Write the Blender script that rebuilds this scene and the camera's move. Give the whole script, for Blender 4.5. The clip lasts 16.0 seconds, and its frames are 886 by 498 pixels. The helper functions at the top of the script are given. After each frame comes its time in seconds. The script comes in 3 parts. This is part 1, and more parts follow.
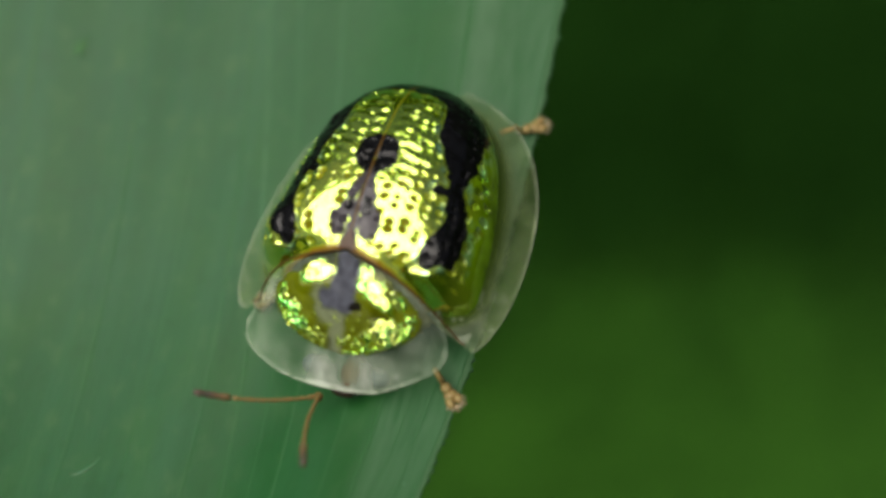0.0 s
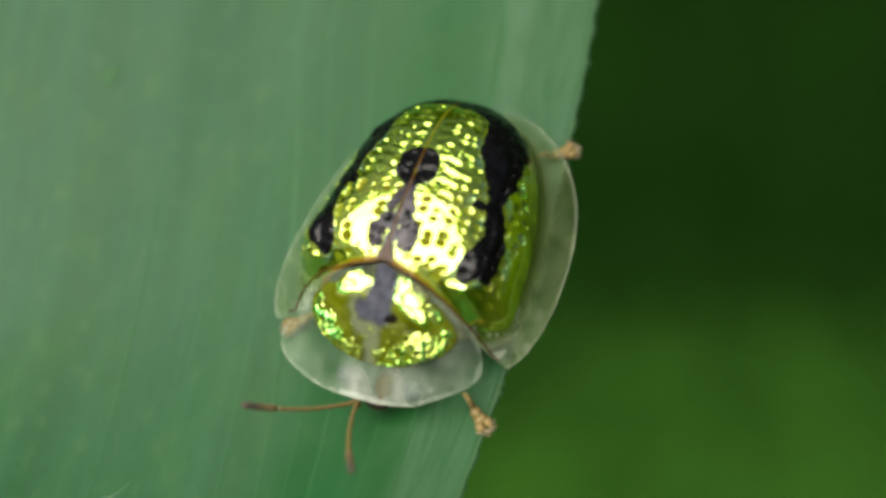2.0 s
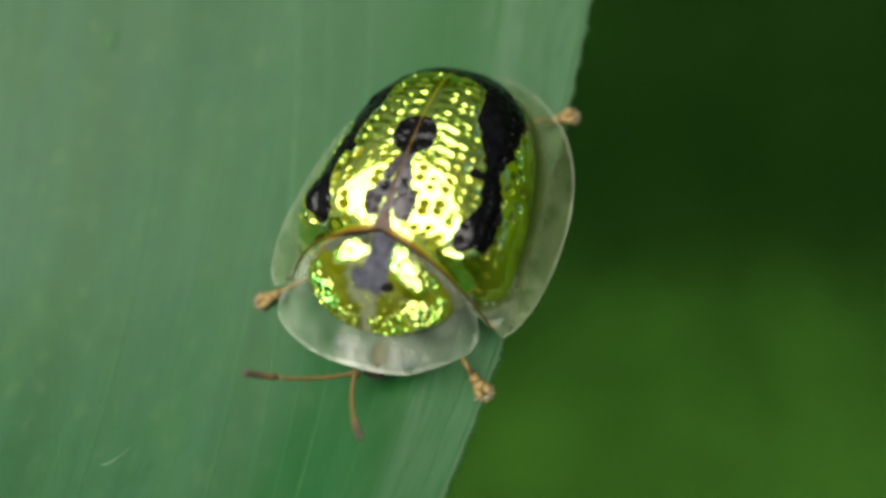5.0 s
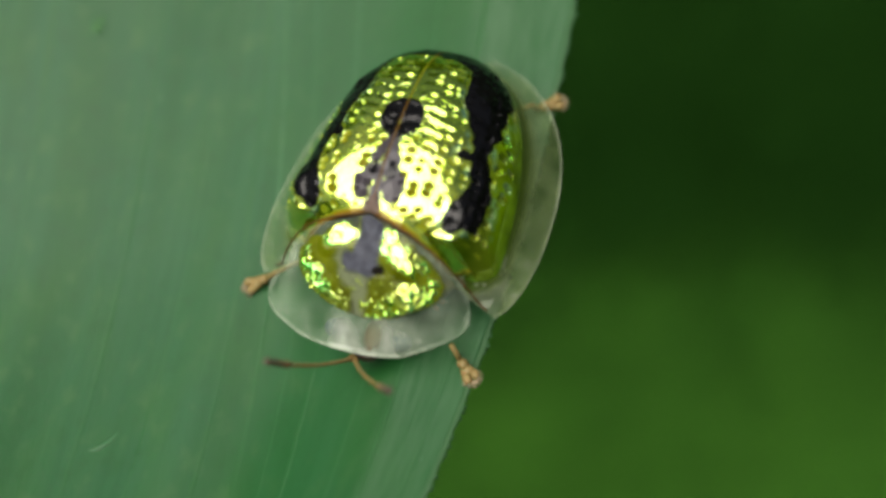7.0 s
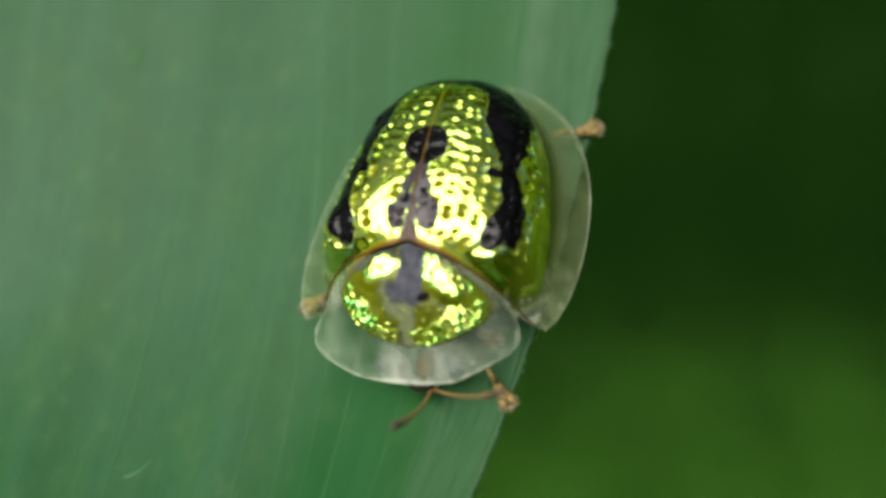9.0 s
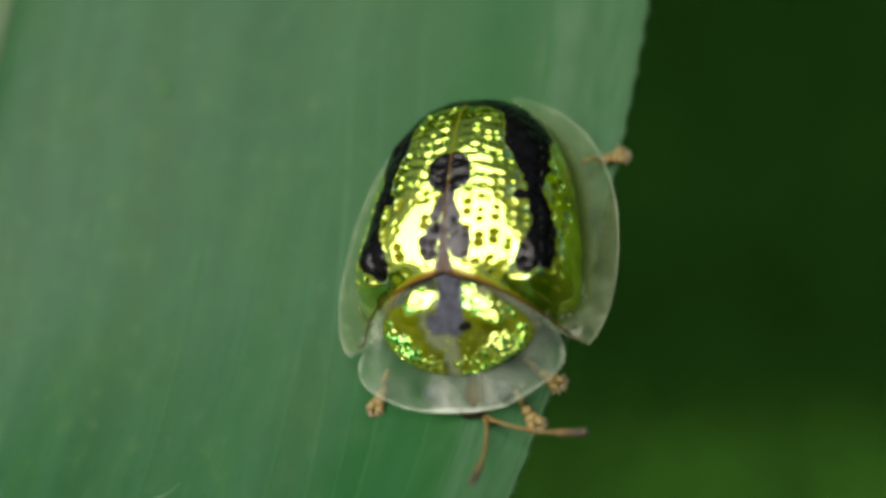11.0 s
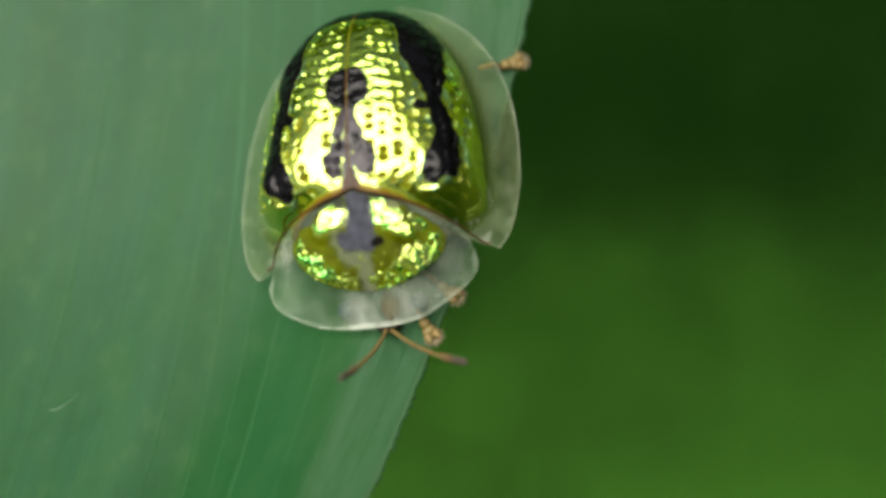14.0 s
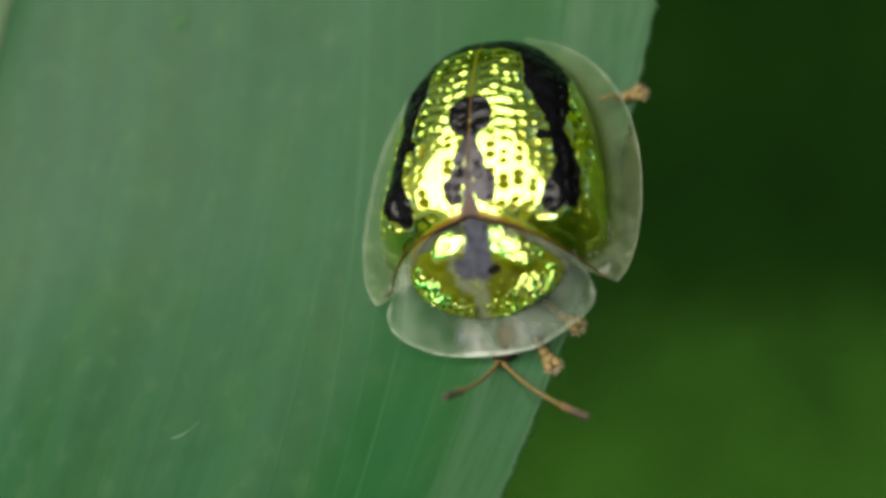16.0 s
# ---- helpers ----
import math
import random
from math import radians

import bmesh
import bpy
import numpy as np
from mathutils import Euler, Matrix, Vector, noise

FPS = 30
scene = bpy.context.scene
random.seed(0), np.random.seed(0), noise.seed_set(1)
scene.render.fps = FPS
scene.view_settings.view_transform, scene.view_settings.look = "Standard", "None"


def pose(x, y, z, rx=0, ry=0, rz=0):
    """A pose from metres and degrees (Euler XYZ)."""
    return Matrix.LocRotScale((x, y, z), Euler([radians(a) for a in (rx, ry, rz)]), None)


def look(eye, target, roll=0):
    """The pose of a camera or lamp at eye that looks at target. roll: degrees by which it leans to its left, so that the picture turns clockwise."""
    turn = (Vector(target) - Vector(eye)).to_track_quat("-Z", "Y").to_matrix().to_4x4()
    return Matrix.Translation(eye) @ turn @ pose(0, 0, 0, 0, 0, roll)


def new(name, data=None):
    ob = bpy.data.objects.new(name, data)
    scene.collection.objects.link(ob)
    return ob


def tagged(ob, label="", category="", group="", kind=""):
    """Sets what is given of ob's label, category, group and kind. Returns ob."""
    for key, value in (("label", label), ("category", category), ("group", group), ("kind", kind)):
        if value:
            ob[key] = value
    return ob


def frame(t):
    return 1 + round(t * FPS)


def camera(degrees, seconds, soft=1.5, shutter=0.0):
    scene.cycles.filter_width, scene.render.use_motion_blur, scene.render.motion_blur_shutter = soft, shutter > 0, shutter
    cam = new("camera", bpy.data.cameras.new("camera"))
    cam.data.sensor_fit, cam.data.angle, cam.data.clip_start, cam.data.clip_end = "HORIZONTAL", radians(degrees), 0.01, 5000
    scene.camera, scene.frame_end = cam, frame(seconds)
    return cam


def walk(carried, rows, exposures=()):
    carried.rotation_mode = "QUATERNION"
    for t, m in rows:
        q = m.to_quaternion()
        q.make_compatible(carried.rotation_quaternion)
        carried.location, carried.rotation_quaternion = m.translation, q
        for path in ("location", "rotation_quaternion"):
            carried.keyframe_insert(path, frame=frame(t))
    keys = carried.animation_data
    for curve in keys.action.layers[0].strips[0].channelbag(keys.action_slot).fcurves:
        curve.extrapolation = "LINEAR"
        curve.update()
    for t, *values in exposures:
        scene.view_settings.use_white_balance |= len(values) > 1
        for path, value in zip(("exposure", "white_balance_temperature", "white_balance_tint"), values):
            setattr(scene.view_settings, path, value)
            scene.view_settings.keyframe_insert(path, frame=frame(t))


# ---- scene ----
MM = 0.001
TILT, LEAN = radians(-26), radians(-12)      # how the blade lies to the view
DOWN = radians(45)                          # the camera looks down by this
DIST = 30.32 * MM                           # from the lens to the beetle's rim
# view space: x right, y up in the picture, z towards the lens; its origin is over the blade
VIEW = Matrix(((1, 0, 0, 0),
               (0, math.sin(DOWN), -math.cos(DOWN), 0),
               (0, math.cos(DOWN), math.sin(DOWN), 0.55),
               (0, 0, 0, 1)))
BASE = Matrix.Rotation(TILT, 4, "X") @ Matrix.Rotation(LEAN, 4, "Y")
STANCE = Matrix.Rotation(TILT, 4, "X") @ Matrix.Rotation(radians(-16), 4, "Y")   # the beetle leans a little more
HOME = Vector((-0.313, 0.320, 0))           # the beetle's first resting place, mm
LEAF = VIEW @ Matrix.Translation(HOME * MM) @ BASE

# ---- camera ----
cam = camera(26.0, 16.0, soft=3.7)
cam.data.dof.use_dof = True
cam.data.dof.focus_distance = DIST - 0.7 * MM
cam.data.dof.aperture_fstop = 49.0
SWAY = [  # seconds; sideways and upward shift of the lens in mm; its turn to the right and upward in degrees
    (0, -0.002, 0.673, 0.860, -1.013),
    (0.5, -0.004, 0.618, 1.501, 0.301),
    (1, -0.003, 0.619, 0.978, -0.002),
    (1.5, 0.000, 0.415, -0.591, -0.328),
    (2, -0.002, 0.309, -0.034, 0.412),
    (2.5, -0.001, 0.259, -0.641, 0.748),
    (3, -0.002, 0.205, 0.000, 0.646),
    (3.5, -0.002, 0.205, -0.186, 1.000),
    (4, -0.002, 0.311, -0.928, 1.811),
    (4.5, -0.002, 0.309, 0.152, 0.395),
    (5, 0.000, 0.467, 0.000, -0.900),
    (7.5, 0.001, 0.208, 0.388, -1.075),
    (8, 0.002, -0.102, -0.725, 0.099),
    (10.5, 0.000, -0.778, -0.624, 2.074),
    (11, 0.002, -1.346, -1.552, 3.595),
    (11.5, 0.006, -1.446, -2.529, 3.947),
    (12, 0.004, -1.137, -1.619, 2.723),
    (12.5, -0.002, -0.625, 0.978, 1.419),
    (13, 0.003, -0.100, -0.084, -0.863),
    (13.5, -0.000, 0.001, 1.653, -1.350),
    (14, 0.001, 0.418, 1.501, -2.453),
    (14.5, -0.001, 0.519, 2.681, -2.215),
    (15, 0.009, -0.250, -0.844, -1.440),
    (15.5, 0.005, -0.409, -0.405, -0.448),
    (16, 0.010, -0.510, -2.074, 0.207),
]
LIFT = -0.12
STOPS = [(0, -0.05), (0.5, 0.3), (1, 0.45), (1.5, 0.3), (2.5, 0.33), (3.5, 0.34), (4, 0.68), (4.5, 0.42), (5, 0.28), (8, 0.2), (10.5, 0.2), (11, 0.07), (11.5, 0.0), (12, 0.03), (13, 0.0), (13.5, 0.17), (14, 0.26), (14.5, 0.42), (15, 0.45), (16, 0.08)]
walk(cam, [(t, VIEW @ Matrix.Translation((x * MM, y * MM, DIST)) @ pose(0, 0, 0, 0, -turn, 0) @ pose(0, 0, 0, rise, 0, 0))
           for t, x, y, turn, rise in SWAY], [(t, stops + LIFT) for t, stops in STOPS])

# ---- light ----
SUN_ELEVATION, SUN_TURN = 60, 233           # degrees; the turn is counted from the way the lens looks, clockwise
world = bpy.data.worlds.new("sky")
scene.world = world
world.use_nodes = True
sky = world.node_tree.nodes.new("ShaderNodeTexSky")
sky.sky_type, sky.sun_disc = "NISHITA", False
sky.air_density, sky.dust_density, sky.ozone_density = 0.7, 6.0, 0.6     # a hazy, pale sky
sky.sun_elevation, sky.sun_rotation = radians(SUN_ELEVATION), radians(SUN_TURN)
background = world.node_tree.nodes["Background"]
background.inputs["Strength"].default_value = 0.066
world.node_tree.links.new(sky.outputs[0], background.inputs[0])
sun = new("sun", bpy.data.lights.new("sun", "SUN"))
sun.data.energy, sun.data.angle, sun.data.color = 4.8, radians(60), (1.0, 0.96, 0.88)
a, e = radians(SUN_TURN), radians(SUN_ELEVATION)
sun.matrix_world = look((0, 0, 3), Vector((0, 0, 3)) - Vector((math.sin(a) * math.cos(e), math.cos(a) * math.cos(e), math.sin(e))))


# ---- materials ----
def material(name, **values):
    m = bpy.data.materials.new(name)
    m.use_nodes = True
    b = m.node_tree.nodes["Principled BSDF"]
    for key, value in values.items():
        b.inputs[key.replace("_", " ").title().replace("Ior", "IOR")].default_value = value
    return m, m.node_tree, b


def node(tree, kind, **sets):
    n = tree.nodes.new("ShaderNode" + kind)
    for key, value in sets.items():
        if key in n.inputs:
            n.inputs[key].default_value = value
        else:
            n.operation = value
    return n


def ramp(tree, source, *stops):
    n = tree.nodes.new("ShaderNodeValToRGB")
    while len(n.color_ramp.elements) < len(stops):
        n.color_ramp.elements.new(0.5)
    for el, (at, c) in zip(n.color_ramp.elements, stops):
        el.position = at
        el.color = (*c, 1) if len(c) == 3 else c
    tree.links.new(source, n.inputs[0])
    return n.outputs[0]


def mixed(tree, factor, one, two):
    n = tree.nodes.new("ShaderNodeMix")
    n.data_type = "RGBA"
    for socket, value in ((n.inputs[0], factor), (n.inputs[6], one), (n.inputs[7], two)):
        if isinstance(value, (tuple, float, int)):
            socket.default_value = value if not isinstance(value, tuple) or len(value) == 4 else (*value, 1)
        else:
            tree.links.new(value, socket)
    return n.outputs[2]


def attribute(tree, name):
    n = tree.nodes.new("ShaderNodeAttribute")
    n.attribute_name = name
    return n


def bump(tree, b, height, strength, distance):
    n = node(tree, "Bump", Strength=strength, Distance=distance)
    tree.links.new(height, n.inputs["Height"])
    tree.links.new(n.outputs[0], b.inputs["Normal"])


def object_noise(tree, scale, detail=3.0, stretch=None, source="Object"):
    co = tree.nodes.new("ShaderNodeTexCoord").outputs[source]
    if stretch:
        mp = tree.nodes.new("ShaderNodeMapping")
        mp.inputs["Scale"].default_value = stretch
        tree.links.new(co, mp.inputs[0])
        co = mp.outputs[0]
    n = node(tree, "TexNoise", Scale=scale, Detail=detail)
    tree.links.new(co, n.inputs["Vector"])
    return n.outputs["Fac"]


def maths(tree, operation, one, two, three=0.0, clamp=False):
    n = node(tree, "Math", operation=operation)
    n.use_clamp = clamp
    for socket, value in zip(n.inputs, (one, two, three)):
        if isinstance(value, (int, float)):
            socket.default_value = value
        else:
            tree.links.new(value, socket)
    return n.outputs[0]


def shell_material(name, lumps, mark, cloud, brown, gold, lime, flesh, cool, mirror, dull, coat_loss):
    """Golden mirror cuticle over green flesh, with glossy black marks and amber seams, under a clear coat."""
    m, tree, b = material(name, roughness=0.11, coat_weight=1.0, coat_roughness=0.05)
    b.inputs["Coat IOR"].default_value = 1.95
    grain = object_noise(tree, 2600, 3)
    sparks = object_noise(tree, 5200, 2)
    flank, dark, seam, pale, pit, edge = (attribute(tree, key).outputs["Fac"] for key in ("flank", "dark", "seam", "pale", "pit", "edge"))
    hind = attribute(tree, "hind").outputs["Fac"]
    # lime tint of the rear, darkened too, so its unlit look is in the colour
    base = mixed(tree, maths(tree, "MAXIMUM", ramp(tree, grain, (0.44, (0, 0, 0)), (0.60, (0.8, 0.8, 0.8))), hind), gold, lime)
    base = mixed(tree, flank, base, mixed(tree, ramp(tree, grain, (0.35, (0, 0, 0)), (0.65, (1, 1, 1))), tuple(0.6 * c for c in flesh), tuple(1.35 * c for c in flesh)))
    # iridescent cyan and green glints, put into the base colour by noise
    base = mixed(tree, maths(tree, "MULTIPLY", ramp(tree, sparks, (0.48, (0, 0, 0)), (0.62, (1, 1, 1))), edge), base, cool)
    # olive put into the pits for walls that tilt away from the light
    base = mixed(tree, pit, base, (0.13, 0.12, 0.004))
    # on the wing covers this grey holds reflected light
    base = mixed(tree, pale, base, cloud)
    worn = ramp(tree, object_noise(tree, 7000, 4), (0.38, (0.25, 0.25, 0.25)), (0.60, (1, 1, 1)))
    base = mixed(tree, dark, base, mixed(tree, worn, tuple(0.6 * c for c in mark), mark))
    base = mixed(tree, seam, base, brown)
    tree.links.new(base, b.inputs["Base Color"])
    covered = maths(tree, "MAXIMUM", maths(tree, "MAXIMUM", dark, pale), maths(tree, "MAXIMUM", pit, seam))
    bare = maths(tree, "SUBTRACT", 1.0, covered, clamp=True)
    shine = maths(tree, "MULTIPLY", bare, maths(tree, "MULTIPLY_ADD", flank, -dull, 1.0))
    tree.links.new(maths(tree, "MULTIPLY", shine, mirror), b.inputs["Metallic"])
    coat = maths(tree, "MULTIPLY", bare, maths(tree, "MULTIPLY_ADD", flank, -coat_loss, 1.0))
    tree.links.new(coat, b.inputs["Coat Weight"])
    spec = maths(tree, "MULTIPLY_ADD", maths(tree, "MAXIMUM", maths(tree, "MAXIMUM", pit, flank), seam), -0.22, 0.27)
    tree.links.new(maths(tree, "MULTIPLY", spec, worn), b.inputs["Specular IOR Level"])
    bump(tree, b, object_noise(tree, lumps, 2), 0.2, 0.00002)
    return m


def clear_material(name, body, cover, spots, tint, gloss, uneven, milky):
    """Thin clear horn: see-through, with a milky body that is uneven, and a gloss."""
    m, tree, b = material(name, roughness=gloss, ior=1.45)
    mottle = object_noise(tree, spots, 4)
    inner = attribute(tree, "inner").outputs["Fac"]
    flesh = mixed(tree, mottle, tuple(c * 0.8 for c in body), tuple(min(1, c * 1.3) for c in body))
    flesh = mixed(tree, inner, flesh, tint)
    rim = attribute(tree, "rim").outputs["Fac"]
    flesh = mixed(tree, rim, flesh, (0.36, 0.40, 0.30))
    tree.links.new(flesh, b.inputs["Base Color"])
    clear = tree.nodes.new("ShaderNodeBsdfTransparent")
    clear.inputs[0].default_value = (0.93, 0.96, 0.9, 1)
    mix = tree.nodes.new("ShaderNodeMixShader")
    amount = node(tree, "Math", operation="MULTIPLY_ADD")
    tree.links.new(rim, amount.inputs[0])
    amount.inputs[1].default_value = 0.32
    haze = node(tree, "MapRange")
    haze.inputs[1].default_value, haze.inputs[2].default_value = 0.3, 0.7
    haze.inputs[3].default_value, haze.inputs[4].default_value = cover * (1 - uneven), cover * (1 + uneven)
    tree.links.new(mottle, haze.inputs[0])
    milk = node(tree, "Math", operation="MULTIPLY_ADD")
    tree.links.new(inner, milk.inputs[0])
    milk.inputs[1].default_value = milky
    tree.links.new(haze.outputs[0], milk.inputs[2])
    tree.links.new(milk.outputs[0], amount.inputs[2])
    tree.links.new(amount.outputs[0], mix.inputs[0])
    tree.links.new(clear.outputs[0], mix.inputs[1])
    tree.links.new(b.outputs[0], mix.inputs[2])
    tree.links.new(mix.outputs[0], tree.nodes["Material Output"].inputs[0])
    bump(tree, b, object_noise(tree, 9000, 2), 0.3, 0.00002)
    return m


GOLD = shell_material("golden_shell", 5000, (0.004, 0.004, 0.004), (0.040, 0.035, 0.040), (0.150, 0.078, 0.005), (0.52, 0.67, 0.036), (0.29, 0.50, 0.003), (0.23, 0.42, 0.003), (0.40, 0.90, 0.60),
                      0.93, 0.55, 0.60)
# the collar's mark colour is lightened in place of sky reflected on the band
GOLD_LUMPY = shell_material("golden_collar", 3500, (0.066, 0.070, 0.086), (0.13, 0.15, 0.085), (0.008, 0.007, 0.005), (0.62, 0.80, 0.08), (0.25, 0.66, 0.014), (0.080, 0.098, 0.0020), (0.12, 0.80, 0.10),
                            0.92, 0.88, 0.85)
CLEAR = clear_material("clear_margin", (0.15, 0.20, 0.075), 0.215, 2600, (0.050, 0.088, 0.004), 0.36, 0.45, 0.72)
CLEAR_FRONT = clear_material("clear_collar", (0.29, 0.38, 0.25), 0.145, 1700, (0.60, 0.62, 0.55), 0.30, 0.75, 0.62)


def horn_material(name, one, two, scale=3000):
    m, tree, b = material(name, roughness=0.45, subsurface_weight=0.15, subsurface_scale=0.0002, specular_ior_level=0.25)
    fac = object_noise(tree, scale, 4)
    tree.links.new(mixed(tree, fac, one, two), b.inputs["Base Color"])
    bump(tree, b, fac, 0.3, 0.00003)
    return m


def shade_along(m, start, x0, x1):
    """Lets a horn colour begin as another and change along the part's own x axis."""
    tree = m.node_tree
    b = tree.nodes["Principled BSDF"]
    own = b.inputs["Base Color"].links[0].from_socket
    xyz = tree.nodes.new("ShaderNodeSeparateXYZ")
    tree.links.new(tree.nodes.new("ShaderNodeTexCoord").outputs["Object"], xyz.inputs[0])
    f = node(tree, "MapRange")
    f.inputs[1].default_value, f.inputs[2].default_value = x0, x1
    tree.links.new(xyz.outputs[0], f.inputs[0])
    tree.links.new(mixed(tree, f.outputs[0], start, own), b.inputs["Base Color"])


AMBER = horn_material("amber_leg", (0.185, 0.130, 0.040), (0.25, 0.185, 0.070))
FEELER = horn_material("amber_feeler", (0.125, 0.088, 0.028), (0.18, 0.130, 0.046))
PALE = horn_material("pale_bristle", (0.30, 0.23, 0.13), (0.36, 0.29, 0.19))
FIBRE = horn_material("pale_fibre", (0.026, 0.094, 0.034), (0.036, 0.106, 0.044), 6000)
FLECK = horn_material("pale_fleck", (0.024, 0.096, 0.022), (0.030, 0.104, 0.028), 6000)
DUSKY = horn_material("dusky_tip", (0.05, 0.04, 0.035), (0.10, 0.07, 0.05))
shade_along(DUSKY, (0.19, 0.12, 0.05), 0.00142, 0.00178)
BROWN = horn_material("brown_seam", (0.035, 0.016, 0.004), (0.085, 0.042, 0.010))
UNDERSIDE = horn_material("underside", (0.10, 0.10, 0.03), (0.20, 0.17, 0.06))
PLATE = horn_material("brown_plate", (0.075, 0.048, 0.034), (0.125, 0.088, 0.068))
PLATE.node_tree.nodes["Principled BSDF"].inputs["Specular IOR Level"].default_value = 0.15
EYE = horn_material("eye_horn", (0.035, 0.060, 0.070), (0.06, 0.09, 0.10))
# blackish colour for the shadow under the head
HEAD_SHADOW = horn_material("head_shadow_colour", (0.012, 0.009, 0.006), (0.03, 0.02, 0.012))
HEAD = horn_material("head_horn", (0.050, 0.026, 0.010), (0.13, 0.075, 0.032))


def leaf_material(name, one, two, light, rough=0.36):
    """Green blade: fine streaks along it, broad pale ones, yellower and bluer patches, faint specks."""
    m, tree, b = material(name, roughness=rough, specular_ior_level=0.215)
    uv = "UV"
    fine = object_noise(tree, 1.0, 4, (5.0, 0.16, 1), uv)
    broad = object_noise(tree, 1.0, 3, (1.7, 0.08, 1), uv)
    cells = object_noise(tree, 1.0, 5, (26.0, 5.0, 1), uv)
    blotch = object_noise(tree, 1.0, 4, (0.9, 0.40, 1), uv)
    specks = object_noise(tree, 1.0, 4, (2.6, 1.7, 1), uv)
    base = mixed(tree, ramp(tree, fine, (0.25, (0, 0, 0)), (0.75, (1, 1, 1))), one, two)
    base = mixed(tree, ramp(tree, broad, (0.45, (0, 0, 0)), (0.72, (0.8, 0.8, 0.8))), base, light)
    bands = object_noise(tree, 1.0, 2, (0.62, 0.025, 1), uv)
    base = mixed(tree, ramp(tree, bands, (0.38, (0.55, 0.55, 0.55)), (0.54, (0, 0, 0))), base, (0.0070, 0.0560, 0.0090))
    base = mixed(tree, ramp(tree, blotch, (0.46, (0, 0, 0)), (0.72, (0.5, 0.5, 0.5))), base, (0.0190, 0.0800, 0.0130))
    base = mixed(tree, ramp(tree, specks, (0.55, (0, 0, 0)), (0.74, (0.46, 0.46, 0.46))), base, (0.0400, 0.1050, 0.0340))
    base = mixed(tree, ramp(tree, specks, (0.26, (0.42, 0.42, 0.42)), (0.44, (0, 0, 0))), base, (0.0060, 0.0460, 0.0080))
    # greener towards the main vein; the strip outside it is paler and mottled
    across = tree.nodes.new("ShaderNodeSeparateXYZ")
    tree.links.new(tree.nodes.new("ShaderNodeTexCoord").outputs["UV"], across.inputs[0])
    outer = node(tree, "MapRange")
    outer.inputs[1].default_value, outer.inputs[2].default_value = 9.95, 10.2
    tree.links.new(across.outputs[0], outer.inputs[0])
    inner = node(tree, "MapRange")
    inner.interpolation_type = "SMOOTHSTEP"
    inner.inputs[1].default_value, inner.inputs[2].default_value, inner.inputs[4].default_value = 6.9, 8.1, 0.48
    tree.links.new(across.outputs[0], inner.inputs[0])
    base = mixed(tree, inner.outputs[0], base, (0.0080, 0.0640, 0.0105))
    mottle = ramp(tree, object_noise(tree, 1.0, 5, (9.0, 1.2, 1), uv), (0.35, (0.25, 0.25, 0.25)), (0.65, (0.75, 0.75, 0.75)))
    base = mixed(tree, maths(tree, "MULTIPLY", outer.outputs[0], mottle), base, (0.0360, 0.0990, 0.0400))
    tree.links.new(base, b.inputs["Base Color"])
    gloss = node(tree, "MapRange")
    gloss.inputs[3].default_value, gloss.inputs[4].default_value = rough - 0.06, rough + 0.08
    tree.links.new(specks, gloss.inputs[0])
    tree.links.new(gloss.outputs[0], b.inputs["Roughness"])
    total = node(tree, "Math", operation="ADD")
    tree.links.new(fine, total.inputs[0])
    tree.links.new(cells, total.inputs[1])
    bump(tree, b, total.outputs[0], 0.18, 0.00005)
    return m


BLADE = leaf_material("grass_blade", (0.0090, 0.0610, 0.0171), (0.0142, 0.0790, 0.0244), (0.0210, 0.0900, 0.0335))
VEIN = leaf_material("pale_vein", (0.0195, 0.0880, 0.0285), (0.0270, 0.1020, 0.0370), (0.0340, 0.1100, 0.0440))
FAINT_VEIN = leaf_material("faint_vein", (0.0120, 0.0680, 0.0190), (0.0170, 0.0820, 0.0255), (0.0230, 0.0920, 0.0335))
MAIN_VEIN = leaf_material("main_vein", (0.0420, 0.1250, 0.0537), (0.0540, 0.1400, 0.0659), (0.0620, 0.1480, 0.0732))
RIB = leaf_material("pale_rib", (0.0900, 0.1300, 0.0700), (0.1250, 0.1600, 0.0950), (0.1400, 0.1700, 0.1050), 0.45)
TEETH = leaf_material("pale_edge", (0.0560, 0.0940, 0.0460), (0.0860, 0.1200, 0.0680), (0.0720, 0.1080, 0.0580), 0.5)


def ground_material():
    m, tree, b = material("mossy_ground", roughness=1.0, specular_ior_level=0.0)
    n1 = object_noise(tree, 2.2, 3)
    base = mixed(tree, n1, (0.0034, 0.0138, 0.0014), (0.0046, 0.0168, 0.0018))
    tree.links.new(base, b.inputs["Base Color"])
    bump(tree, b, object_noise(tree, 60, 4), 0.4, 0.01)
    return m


def sward_material(name, one, two):
    m, tree, b = material(name, roughness=1.0, specular_ior_level=0.0)
    isl = tree.nodes.new("ShaderNodeNewGeometry").outputs["Random Per Island"]
    tree.links.new(ramp(tree, isl, (0.0, one), (1.0, two)), b.inputs["Base Color"])
    return m


GROUND = ground_material()
# The background's change from bright to dark is put into the two grass colours.
BRIGHT = sward_material("bright_grass", (0.0385, 0.1320, 0.0134), (0.0520, 0.1550, 0.0185))
DARK = sward_material("dark_grass", (0.0087, 0.0338, 0.0043), (0.0108, 0.0386, 0.0058))


